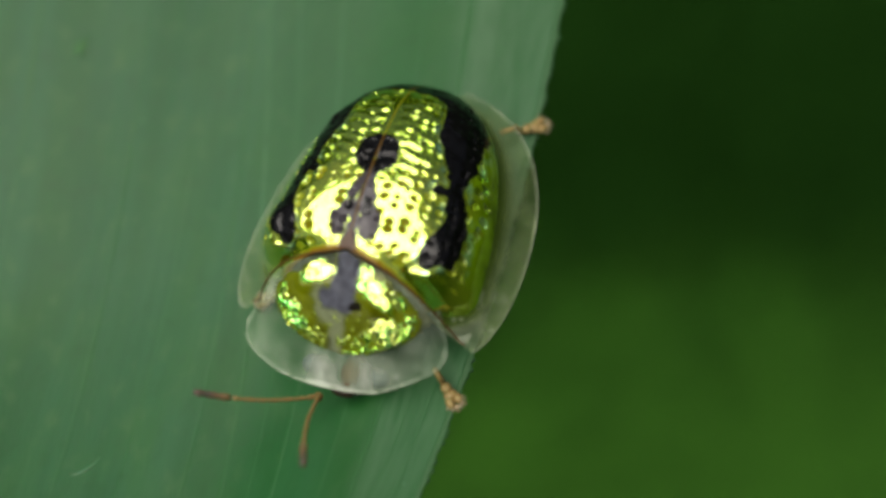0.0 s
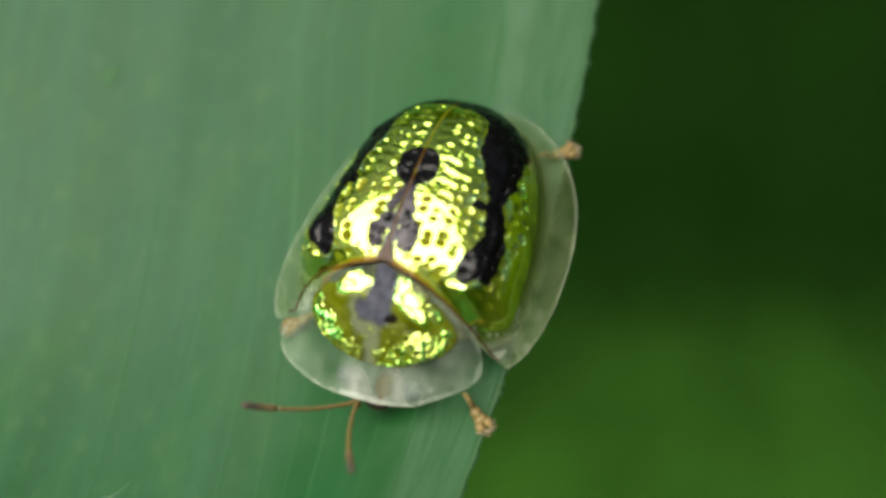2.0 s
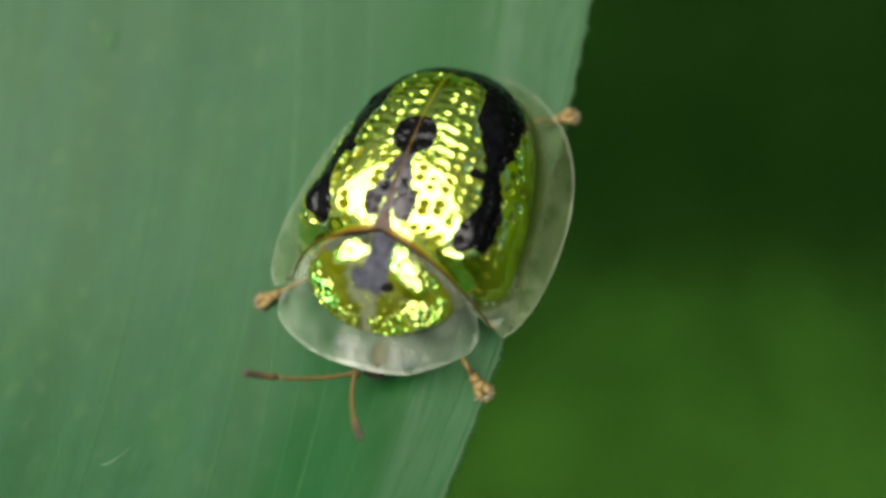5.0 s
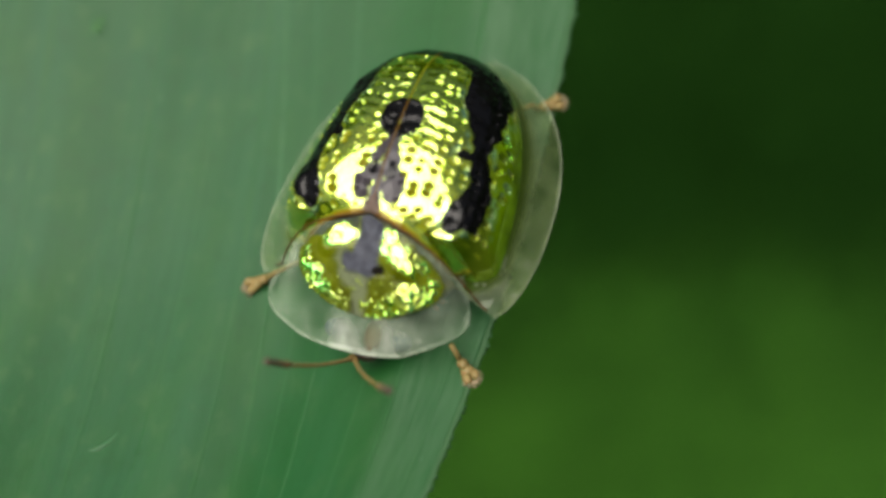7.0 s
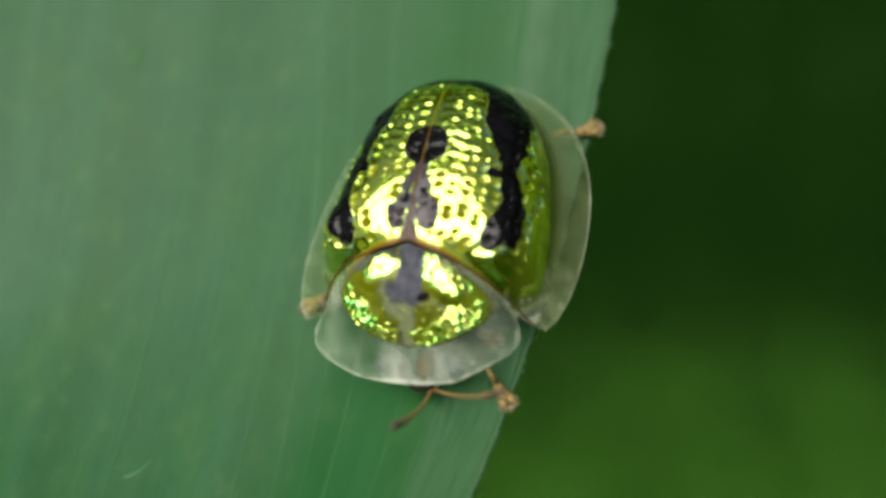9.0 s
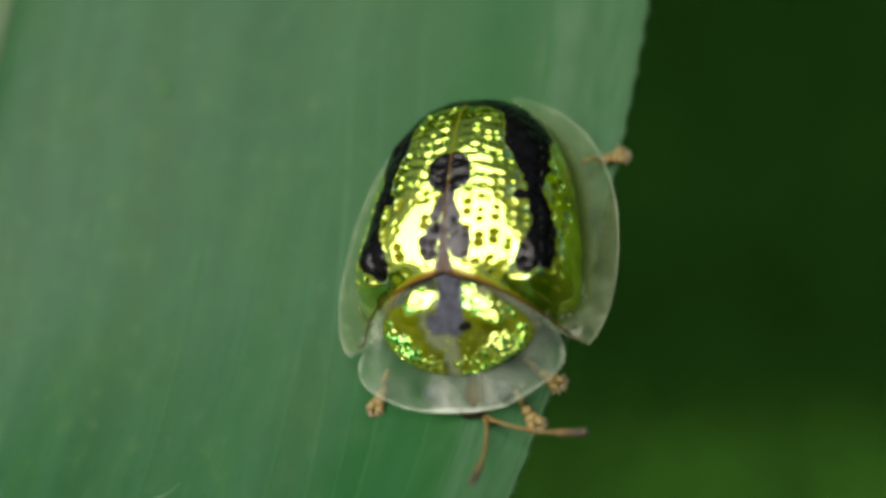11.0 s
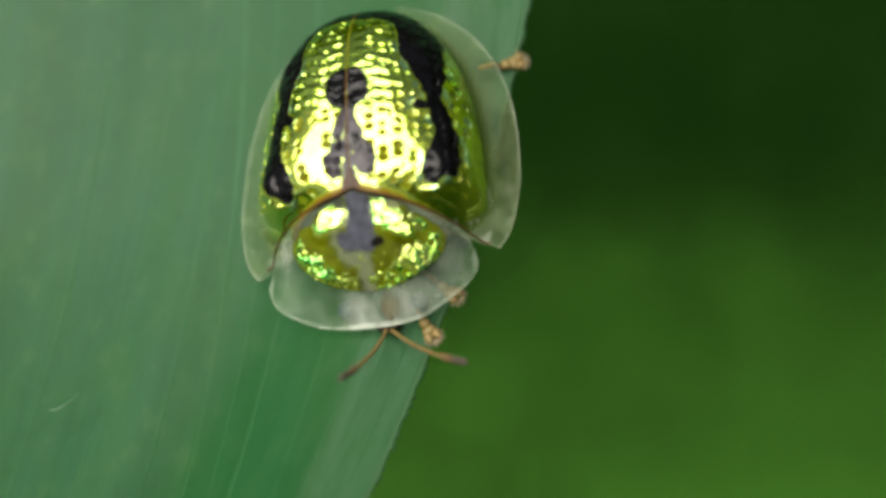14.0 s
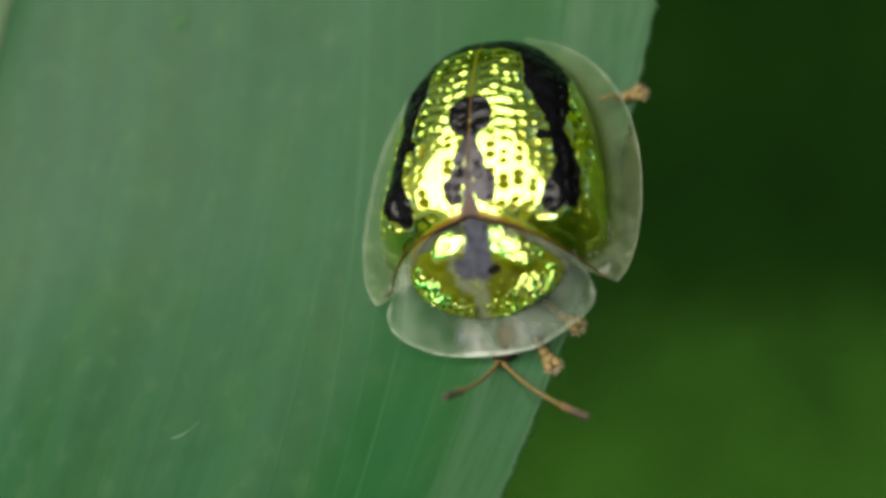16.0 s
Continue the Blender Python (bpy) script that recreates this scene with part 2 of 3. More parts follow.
# ---- builders ----
def link_mesh(name, verts, faces, mat, parent=None, label="", attrs=None, smooth=True, uv=None):
    me = bpy.data.meshes.new(name)
    me.from_pydata(verts if isinstance(verts, list) else verts.tolist(), [], faces)
    for key, values in (attrs or {}).items():
        me.attributes.new(key, "FLOAT", "POINT").data.foreach_set("value", np.asarray(values, dtype=np.float32).ravel())
    if uv is not None:
        layer = me.uv_layers.new(name="UVMap")
        idx = np.empty(len(me.loops), dtype=np.int32)
        me.loops.foreach_get("vertex_index", idx)
        layer.data.foreach_set("uv", np.asarray(uv, dtype=np.float32)[idx].ravel())
    me.polygons.foreach_set("use_smooth", [smooth] * len(me.polygons))
    me.materials.append(mat)
    ob = new(name, me)
    ob.parent = parent
    if label:
        tagged(ob, label)
    return ob


def part(name, bm, mat, parent, label=""):
    me = bpy.data.meshes.new(name)
    bm.to_mesh(me)
    bm.free()
    for p in me.polygons:
        p.use_smooth = True
    me.materials.append(mat)
    ob = new(name, me)
    ob.parent = parent
    if label:
        tagged(ob, label)
    return ob


def grid_faces(rows, cols, flip=False):
    i = np.arange(rows - 1)[:, None] * cols + np.arange(cols - 1)[None, :]
    f = np.stack([i, i + 1, i + cols + 1, i + cols], -1).reshape(-1, 4)
    return (f[:, ::-1] if flip else f).tolist()


def tube(bm, points, radii, sides=10):
    """A round, closed tube along the points."""
    rings = []
    pts = [Vector(p) for p in points]
    for i, (p, r) in enumerate(zip(pts, radii)):
        d = (pts[min(i + 1, len(pts) - 1)] - pts[max(i - 1, 0)]).normalized()
        side = d.cross(Vector((0.3, 0.2, 1))).normalized()
        up = side.cross(d)
        rings.append([bm.verts.new(p + r * (math.cos(k * math.tau / sides) * side + math.sin(k * math.tau / sides) * up)) for k in range(sides)])
    for one, two in zip(rings, rings[1:]):
        for k in range(sides):
            bm.faces.new((one[k], one[(k + 1) % sides], two[(k + 1) % sides], two[k]))
    bm.faces.new(rings[0][::-1])
    bm.faces.new(rings[-1])


def mottle_field(x, y, scale, seed):
    """Smooth uneven field from -1 to 1."""
    rng = np.random.RandomState(seed)
    g = rng.uniform(-1, 1, (64, 64))
    g[63], g[:, 63] = g[0], g[:, 0]
    u, v = (x * scale) % 63.0, (y * scale) % 63.0
    i, j = np.floor(u).astype(int), np.floor(v).astype(int)
    f, h = u - i, v - j
    f, h = f * f * (3 - 2 * f), h * h * (3 - 2 * h)
    return (g[i, j] * (1 - f) + g[i + 1, j] * f) * (1 - h) + (g[i, j + 1] * (1 - f) + g[i + 1, j + 1] * f) * h


def step(x, lo, hi):
    t = np.clip((x - lo) / (hi - lo), 0, 1)
    return t * t * (3 - 2 * t)


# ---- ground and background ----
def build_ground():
    """One sheet to the horizon; an unseen bank is added round it to dim mirrored sky."""
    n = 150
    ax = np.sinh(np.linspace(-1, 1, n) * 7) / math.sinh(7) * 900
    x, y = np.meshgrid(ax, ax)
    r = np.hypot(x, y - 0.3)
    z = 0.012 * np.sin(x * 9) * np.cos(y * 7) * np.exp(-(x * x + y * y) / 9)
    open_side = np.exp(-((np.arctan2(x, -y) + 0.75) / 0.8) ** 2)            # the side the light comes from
    far_side = np.exp(-(np.arctan2(x, y) / 1.1) ** 2)                       # higher before the lens, to darken what the back mirrors
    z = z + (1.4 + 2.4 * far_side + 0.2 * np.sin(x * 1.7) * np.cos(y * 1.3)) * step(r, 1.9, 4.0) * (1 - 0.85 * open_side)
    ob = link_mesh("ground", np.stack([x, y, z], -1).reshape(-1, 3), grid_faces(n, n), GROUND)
    return tagged(ob, "dim mossy ground far below the blade, with an added unseen bank that dims reflections", "ground", kind="structure")


def build_sward(name, label, mat, seed, count, chance, size=1.0):
    """Many small blades; chance(x, y) says how densely they stand."""
    rng = random.Random(seed)
    verts, faces = [], []
    while len(faces) < count * 2:
        x, y = rng.uniform(-1.1, 1.3), rng.uniform(-0.5, 1.9)
        if rng.random() > chance(x, y):
            continue
        h, w, a = size * rng.uniform(0.012, 0.03), size * rng.uniform(0.0015, 0.003), rng.uniform(0, math.tau)
        lean = rng.uniform(0.4, 1.1) * h
        dx, dy = math.cos(a), math.sin(a)
        k = len(verts)
        for s in (0, 0.5, 1):
            ww = w * (1 - s) + 0.0004
            cx, cy, cz = x + dx * lean * s * s, y + dy * lean * s * s, h * (s - 0.3 * s * s)
            verts += [(cx - dy * ww, cy + dx * ww, cz), (cx + dy * ww, cy - dx * ww, cz)]
        faces += [(k, k + 1, k + 3, k + 2), (k + 2, k + 3, k + 5, k + 4)]
    return tagged(link_mesh(name, verts, faces, mat), label, "grass", kind="stuff")


def bright_patch(x, y):
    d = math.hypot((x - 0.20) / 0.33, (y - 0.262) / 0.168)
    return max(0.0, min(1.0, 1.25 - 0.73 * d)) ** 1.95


def dark_patch(x, y):
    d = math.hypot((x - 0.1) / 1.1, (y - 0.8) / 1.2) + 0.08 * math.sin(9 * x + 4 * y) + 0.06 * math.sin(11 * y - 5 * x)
    return max(0.0, min(1.0, 2.0 - 2.0 * d)) * (1.0 - 0.9 * bright_patch(x, y))


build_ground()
build_sward("bright_grass", "patch of bright yellow green grass far below", BRIGHT, 4, 88000, bright_patch, 0.62)
build_sward("dark_grass", "low dark green grass on the ground far below", DARK, 5, 52000, dark_patch)


# ---- the blade ----
def blade_half(y):
    yc = np.minimum(y, 8.39)
    return np.maximum(11.242 + 0.1611 * yc - 0.0096 * yc * yc, 0.02)


def blade_rib(y):
    return -9.5 + 0.12 * y - 0.0042 * np.clip(y - 8.0, 0, None) ** 2


def blade_x(across, y):
    return blade_rib(y) + across * blade_half(y)


def blade_height(across, y):
    """Height of the blade over its plane, mm; across runs from -1 to 1, the midrib at 0."""
    d = (1 - np.abs(across)) * 11.2          # from the edge
    fold = 0.20 * step(d, -0.3, 1.35) - 0.31 * step(d, 0.9, 3.9) + 0.95 * step(d, 2.4, 12.0)
    wave = 0.03 * np.sin(d * 1.9 + 0.15 * y) * step(d, 2.5, 5) + 0.04 * np.sin(0.5 * y + 0.6 * d) * step(d, 2, 6)
    return -0.50 + fold + wave + np.where(y < 0, 0.022, 0.008) * np.clip(np.abs(y), 0, 7) ** 2 - 0.0016 * np.clip(y - 7, 0, None) ** 2


def blade_drift(across):
    """How far the veins stray from lines of even spacing, for each mm along the blade."""
    return 0.0060 * (1 - step(across, 0.80, 1.0)) * step(across, 0.0, 0.1) + 0.009 * np.exp(-((across - 0.70) / 0.09) ** 2)


def blade_strip(name, ac, ys, mat, parent, lift, label="", teeth=0.0, drift=0.0):
    a, y = np.meshgrid(ac, ys)
    lifted = lift(a, y)
    a = a - drift * np.clip(y + 3.4, -5, 8)
    x, z = blade_x(a, y), blade_height(a, y) + lifted
    if teeth:
        saw = (y * 8.0 + 0.4 * np.sin(y * 2.3) + 0.3 * np.sin(y * 7.7)) % 1.0
        x = x + np.where(a > 0.9995, teeth * (1 - saw) * (0.65 + 0.35 * np.sin(y * 11)), 0.0)
    uv = np.stack([(a + (blade_drift(a) if not drift else 0.0) * np.clip(y + 3.4, -5, 8)) * 11.2, y], -1).reshape(-1, 2)
    ob = link_mesh(name, np.stack([x, y, z], -1).reshape(-1, 3) * MM, grid_faces(*a.shape), mat, parent, label, uv=uv)
    thick = ob.modifiers.new("thickness", "SOLIDIFY")
    thick.thickness, thick.offset = (0.04 if teeth else 0.14) * MM, -1
    return ob


VEINS = ((0.897, 0.0045, 0.010), (0.962, 0.0025, 0.003), (0.935, 0.0022, 0.002), (0.845, 0.0025, 0.002), (0.765, 0.0050, 0.004), (0.725, 0.0025, 0.002), (0.682, 0.0045, 0.003),
         (0.625, 0.0055, 0.003), (0.53, 0.004, 0.002), (0.435, 0.0060, 0.003), (0.275, 0.007, 0.003), (0.105, 0.008, 0.003))


def on_blade(x, y, lift=0.0):
    a = (x - float(blade_rib(y))) / float(blade_half(np.array(y)))
    return Vector((x, y, float(blade_height(np.array(a), np.array(y))) + lift)) * MM


def build_blade():
    root = new("grass_leaf")
    root.empty_display_size = 0.005
    root.matrix_world = LEAF
    tagged(root, "broad green grass leaf with fine parallel veins and a toothed edge", "leaf")
    far = 8.5 + 110 * np.linspace(0, 1, 50) ** 1.6
    ys = np.concatenate([np.linspace(-27.0, -7.5, 50)[:-1], np.linspace(-7.5, 8.5, 130)[:-1], far])
    close = np.concatenate([np.linspace(-27.0, -7.5, 50)[:-1], np.linspace(-7.5, 8.5, 560)[:-1], far])
    blade_strip("lamina", np.concatenate([np.linspace(-0.9955, -0.018, 90), np.linspace(0.018, 0.55, 60)[:-1], np.linspace(0.55, 0.9955, 110)]), ys, BLADE, root,
                lambda a, y: -0.05 * np.exp(-(a / 0.03) ** 2))
    blade_strip("midrib", np.linspace(-0.030, 0.030, 17), ys, RIB, root, lambda a, y: 0.03 - 0.03 * np.cos(a / 0.030 * 1.5), "pale sunken midrib")
    for side in (1, -1):
        blade_strip("toothed_edge", side * np.linspace(0.9945, 1.0, 6), close, TEETH, root, lambda a, y: 0.006 - 0.9 * (np.abs(a) - 0.9945), "pale toothed edge", 0.10)
    for c, w, lift in VEINS:
        blade_strip("vein", c + w * np.linspace(-1, 1, 9), ys, MAIN_VEIN if c == 0.897 else VEIN if c > 0.64 else FAINT_VEIN, root,
                    lambda a, y, c=c, w=w, h=lift: 0.0015 - 0.004 * ((a - c) / w) ** 2 + h * np.exp(-((a - c) / (0.5 * w)) ** 2),
                    drift=float(blade_drift(np.array(c))))
    # the stalk that carries the leaf, far up its length
    end = LEAF @ (Vector((float(blade_rib(118.0)), 118.0, float(blade_height(np.array(0.0), np.array(118.0))) - 0.6)) * MM)
    inv = LEAF.inverted()
    bm = bmesh.new()
    pts = [inv @ Vector((end.x + 0.004 * math.sin(k * 0.7), end.y + 0.02 * (1 - k / 8) ** 2, end.z * k / 8 + 0.004 * (k / 8))) for k in range(9)]
    tube(bm, pts, [0.006 - 0.0003 * k for k in range(9)], 14)
    part("stalk", bm, VEIN, root, "green grass stalk that carries the leaf")
    return root


leaf = build_blade()


def build_fibre():
    """A thin pale fibre that lies curved on the blade."""
    bm = bmesh.new()
    path = [on_blade(-5.22 + 0.64 * k - 0.05 * k ** 4, -3.57 + 0.04 * k + 0.40 * k ** 2.6, -0.045) for k in np.linspace(0, 1, 14)]
    tube(bm, path, [0.030 * MM + 0.040 * MM * math.sin(k / 13 * math.pi) for k in range(14)], 8)
    me = bpy.data.meshes.new("plant_fibre")
    bm.to_mesh(me)
    bm.free()
    me.polygons.foreach_set("use_smooth", [True] * len(me.polygons))
    me.materials.append(FIBRE)
    ob = new("plant_fibre", me)
    ob.matrix_world = LEAF
    return tagged(ob, "thin pale curved fibre lying on the green leaf", "fibre")


def build_speck(x, y, rx, ry, seed):
    """A small pale fleck of dust on the blade."""
    bm = bmesh.new()
    bmesh.ops.create_icosphere(bm, subdivisions=3, radius=1.0)
    rng = random.Random(seed)
    ph = [rng.uniform(0, 6.3) for _ in range(4)]
    for v in bm.verts:
        a = math.atan2(v.co.y, v.co.x)
        k = 1 + 0.18 * math.sin(2 * a + ph[0]) + 0.12 * math.sin(3 * a + ph[1]) + 0.08 * math.sin(5 * a + ph[2])
        v.co = Vector((v.co.x * rx * k, v.co.y * ry * k, v.co.z * 0.005)) * MM
    me = bpy.data.meshes.new("dust_fleck")
    bm.to_mesh(me)
    bm.free()
    me.polygons.foreach_set("use_smooth", [True] * len(me.polygons))
    me.materials.append(FLECK if rx > 0.1 else FIBRE)
    ob = new("dust_fleck", me)
    ob.matrix_world = LEAF @ Matrix.Translation(on_blade(x, y, 0.004))
    return tagged(ob, "tiny pale fleck of dust on the green leaf", "dust", "flecks on the leaf")


build_fibre()
for i, (x, y, rx, ry) in enumerate(((-5.52, 4.12, 0.16, 0.15), (0.15, -4.05, 0.030, 0.022), (-0.9, -5.0, 0.04, 0.03), (0.9, 4.4, 0.03, 0.03), (-4.4, 2.7, 0.05, 0.04))):
    build_speck(x, y, rx, ry, i)


# ---- the beetle ----
RIM_Z = 0.15
TAIL = 2.76                                # where the raised back ends behind, mm


def back_crest(y):
    """Height of the back along its middle."""
    rear = 1.62 * np.clip(1 - (np.clip(y - 0.4, 0, 9) / 2.36) ** 3.4, 0, 1) ** 0.6
    front = 1.62 * np.clip(1 - (np.clip(0.4 - y, 0, 9) / 2.85) ** 2, 0, 1) ** 0.75
    return np.where(y > 0.4, rear, front)


def back_half(y):
    """Half width of the raised back."""
    rear = 1.8 * np.sqrt(np.clip(1 - (np.clip(y + 0.4, 0, 9) / 3.16) ** 2.4, 0, 1))
    front = 1.8 * np.sqrt(np.clip(1 - (np.clip(-0.4 - y, 0, 9) / 2.06) ** 3, 0, 1))
    return np.where(y > -0.4, rear, front) + 1e-6


def wing_half(y):
    """Half width of the raised wing covers, with rounded shoulders in front."""
    return back_half(y) * (1 - 0.33 * np.clip((-0.25 - y) / 0.63, 0, 1) ** 2)


def back_height(x, y):
    return RIM_Z + back_crest(y) * np.sqrt(np.clip(1 - (np.abs(x) / back_half(y)) ** 2.8, 0, 1))


def base_line(x):
    """Where the wing covers meet the collar."""
    return BASE_Y + 0.09 * np.exp(-np.abs(x) / 0.2) - 0.49 * (np.abs(x) / 1.8) ** 1.5


BASE_Y = -0.88


def rim_half(y):
    back = 2.26 * np.sqrt(np.clip(1 - (np.clip(y - 0.3, 0, None) / 2.74) ** 2.35, 0, 1))
    front = 2.26 - 0.38 * (np.clip(0.3 - y, 0, None) / 1.4) ** 2
    return np.where(y > 0.3, back, front)


def capsules(x, y, chain):
    """Distance inside a chain of round-ended strokes (x, y, radius)."""
    best = np.full(x.shape, 9.0)
    for (x0, y0, r0), (x1, y1, r1) in zip(chain, chain[1:]):
        dx, dy = x1 - x0, y1 - y0
        t = np.clip(((x - x0) * dx + (y - y0) * dy) / (dx * dx + dy * dy), 0, 1)
        best = np.minimum(best, np.hypot(x - x0 - t * dx, y - y0 - t * dy) - (r0 + t * (r1 - r0)))
    return best


MARKS = (
    ((0.0, 2.45, 0.33), (0.45, 2.36, 0.30), (0.82, 2.12, 0.23), (0.98, 1.78, 0.28), (1.06, 1.38, 0.285), (1.17, 1.08, 0.22), (1.23, 0.70, 0.125), (1.32, 0.38, 0.13), (1.40, 0.08, 0.15),
     (1.41, -0.22, 0.185), (1.37, -0.46, 0.255), (1.22, -0.64, 0.17)),
    ((1.25, 0.45, 0.09), (1.06, 0.42, 0.095)),
    ((0.07, 0.98, 0.14), (0.17, 0.84, 0.18), (0.17, 0.66, 0.17), (0.08, 0.53, 0.13)),
    ((0.13, -0.04, 0.05), (0.15, -0.20, 0.07)),
)
# rows of pits: distance from the seam, gap along the row, size across and along
LANES = ((0.17, 0.19, 0.060, 0.056), (0.37, 0.20, 0.068, 0.060), (0.57, 0.195, 0.070, 0.060), (0.77, 0.19, 0.070, 0.060), (0.97, 0.185, 0.066, 0.058), (1.18, 0.17, 0.060, 0.055),
         (1.38, 0.145, 0.058, 0.058), (1.535, 0.13, 0.052, 0.054), (1.65, 0.12, 0.042, 0.048))


def wing_cover(parent, side):
    rows, cols = 420, 230
    tau = np.linspace(0, 1, rows)
    y0 = BASE_Y + (TAIL - BASE_Y) * np.sin(tau * math.pi / 2)
    s = 0.25 * np.linspace(0, 1, cols) + 0.75 * np.sin(np.linspace(0, 1, cols) * math.pi / 2)
    y0, s = np.meshgrid(y0, s, indexing="ij")
    tau = np.repeat(tau[:, None], cols, 1)
    x = s * wing_half(y0)
    y = y0 + (1 - tau) ** 2 * (base_line(x) - BASE_Y)
    z = RIM_Z + back_crest(y) * np.sqrt(np.clip(1 - s ** 2.8, 0, 1))
    wob = 0.020 * mottle_field(x, y, 5, 21 + side) + 0.018 * mottle_field(x, y, 13, 31 + side) + 0.008 * mottle_field(x, y, 27, 35 + side)
    mx, my = x, y
    if side < 0:                           # the other cover's marks lie a little nearer the seam
        fore = step(x, 0.6, 1.0) * (1 - step(y, -0.1, 0.7))
        mx = x + step(x, 0.6, 1.0) * (0.06 + 0.10 * np.exp(-((y - 0.75) / 0.5) ** 2)) + 0.10 * fore
        my = y + 0.05 * fore
    inside = np.full(x.shape, 9.0)
    for chain in MARKS:
        inside = np.minimum(inside, capsules(mx, my, chain))
    dark = 1 - step(inside + wob, -0.018, 0.018)
    # dark band by the seam; reflected light on it is put into its grey
    sheen_band = np.minimum(capsules(x, y, ((0.0, 0.45, 0.10), (0.10, 0.15, 0.10), (0.15, 0.0, 0.10))), capsules(x, y, ((0.14, -0.15, 0.12), (0.27, -0.38, 0.16), (0.24, -0.52, 0.15))))
    sheen_band = np.minimum(sheen_band, capsules(x, y, ((0.0, 0.5, 0.05), (0.0, -0.5, 0.09), (0.0, -0.80, 0.17))))
    pale = 1 - step(sheen_band + 1.4 * wob, -0.025, 0.025)
    # rows of round pits
    pit = np.zeros_like(x)
    deep = np.ones_like(x)
    for j, (lane, gap, rx, ry) in enumerate(LANES):
        lane_x = lane / 1.8 * wing_half(y0) + 0.02 * np.sin(y * 2.1 + j)
        shift = 0.11 * (j % 2) + 0.03 * j
        k = np.round((y + shift) / gap)
        jx = 0.045 * np.sin(k * 12.9898 + j * 7.3 + side * 3)
        jy = 0.040 * np.sin(k * 78.233 + j * 3.1 + side)
        size = 0.92 + 0.22 * np.sin(k * 5.1 + j * 2.3 + side) - (0.9 if j < 6 else 0.35) * (np.sin(k * 37.7 + j * 11.1 + side * 2) > 0.90)
        wide = (1.28 - 0.28 * step(y, 0.3, 0.7)) * (1 + 0.45 * step(y, 0.3, 0.9)) if lane < 1.3 else 1.0
        r2 = ((x - lane_x - jx) / (rx * wide)) ** 2 + ((y - k * gap + shift - jy) / (ry * (1.25 - 0.25 * step(y, 0.3, 0.7)))) ** 2
        hole = np.clip(1 - r2 / np.maximum(size, 0.05) ** 2, 0, 1)
        deep = np.where(hole > pit, 1.0 + 0.55 * np.sin(k * 23.7 + j * 5.9 + side), deep)
        pit = np.maximum(pit, hole)
    fade = step(x, 0.05, 0.12) * (1 - step(s, 0.97, 1.0)) * step(y - base_line(x) - 0.25 * step(x, 0.9, 1.2), 0.10, 0.26)
    bowl = pit * pit
    steep = 1 - 0.25 * step(y, 0.3, 0.9)
    z = z - 0.034 * steep * (1 + 3.2 * step(s * 1.8, 1.25, 1.5) * step(y, -0.9, -0.4)) * deep * bowl * fade * (1 - 0.45 * dark)
    ridge = np.sin((y + 0.03 * np.sin(x * 9 + side)) * math.tau / 0.195) * step(y, 0.2, 0.7) * (1 - step(y, 1.5, 2.0))
    z = z + 0.0050 * ridge * fade * (1 - 0.6 * dark)
    z = z + 0.012 * mottle_field(x, y, 2.6, 41 + side) * fade + 0.0035 * mottle_field(x, y, 13, 45 + side) * fade + 0.0016 * step(y, 0.2, 0.7) * mottle_field(x, y, 28, 47 + side) * fade
    z = z + 0.05 * np.exp(-((x - 1.10) ** 2 + (y - 1.48) ** 2) / 0.018)      # boss under the large mark
    z = z + 0.22 * np.exp(-((x - 1.48) ** 2 + (y + 0.45) ** 2) / 0.095)      # shoulder
    z = z + 0.05 * np.exp(-((x - 1.22) ** 2 + (y - 0.42) ** 2) / 0.022)
    z = z + 0.07 * np.exp(-np.clip(capsules(x, y, ((1.00, -0.91, 0.0), (1.26, -0.90, 0.0))), 0, 9) ** 2 / 0.004)   # lip before the shoulder
    z = z + 0.16 * np.exp(-((x - 1.40) ** 2 + (y + 0.84) ** 2) / 0.05)
    z = z + dark * (0.010 * mottle_field(x, y, 6, 81 + side) + 0.005 * mottle_field(x, y, 14, 83 + side))
    if side < 0:                           # this cover is a little flatter before its shoulder
        z = z + 0.075 * step(x, 0.30, 1.10) * (1 - step(x, 1.05, 1.55)) * np.exp(-((y + 0.25) / 0.55) ** 2)
    off = y - base_line(x)
    z = z - 0.07 * np.exp(-((off - 0.13) / 0.09) ** 2) * step(x, 0.3, 0.8)  # furrow behind the collar
    z = z + 0.006 * np.exp(-(x / 0.035) ** 2)
    line = 1 - step(x, 0.010, 0.026)
    dark = np.maximum(dark, 0.8 * line)
    seam = np.maximum(0.4 * line, 0.97 * (1 - step((off + wob) * (1 + 0.5 * step(x, 0.6, 1.2)), 0.05, 0.16)))
    flank = step(s * 1.8 + 0.10 * np.clip(y - 0.4, 0, 9) - 0.45 * np.clip(-0.3 - y, 0, 1), 1.33, 1.74)
    beads = flank * step(pit, 0.04, 0.25) * fade                            # flank pits left metallic and tinted as glints
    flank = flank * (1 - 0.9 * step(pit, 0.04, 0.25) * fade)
    # where the glint tint is laid along the marks
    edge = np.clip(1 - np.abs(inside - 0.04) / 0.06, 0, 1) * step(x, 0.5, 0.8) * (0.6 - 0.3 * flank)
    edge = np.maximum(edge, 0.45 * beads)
    # pits are shaded by colour, mostly where the bright reflection lies
    shade = step(pit, 0.15, 0.6) * fade * (1 - dark) * (1 - 0.8 * flank) * (1 - 0.85 * step(y, 0.25, 0.7)) * (1 - 0.4 * step(x, 0.75, 1.0))
    v = np.stack([x * side, y, z], -1).reshape(-1, 3) * MM
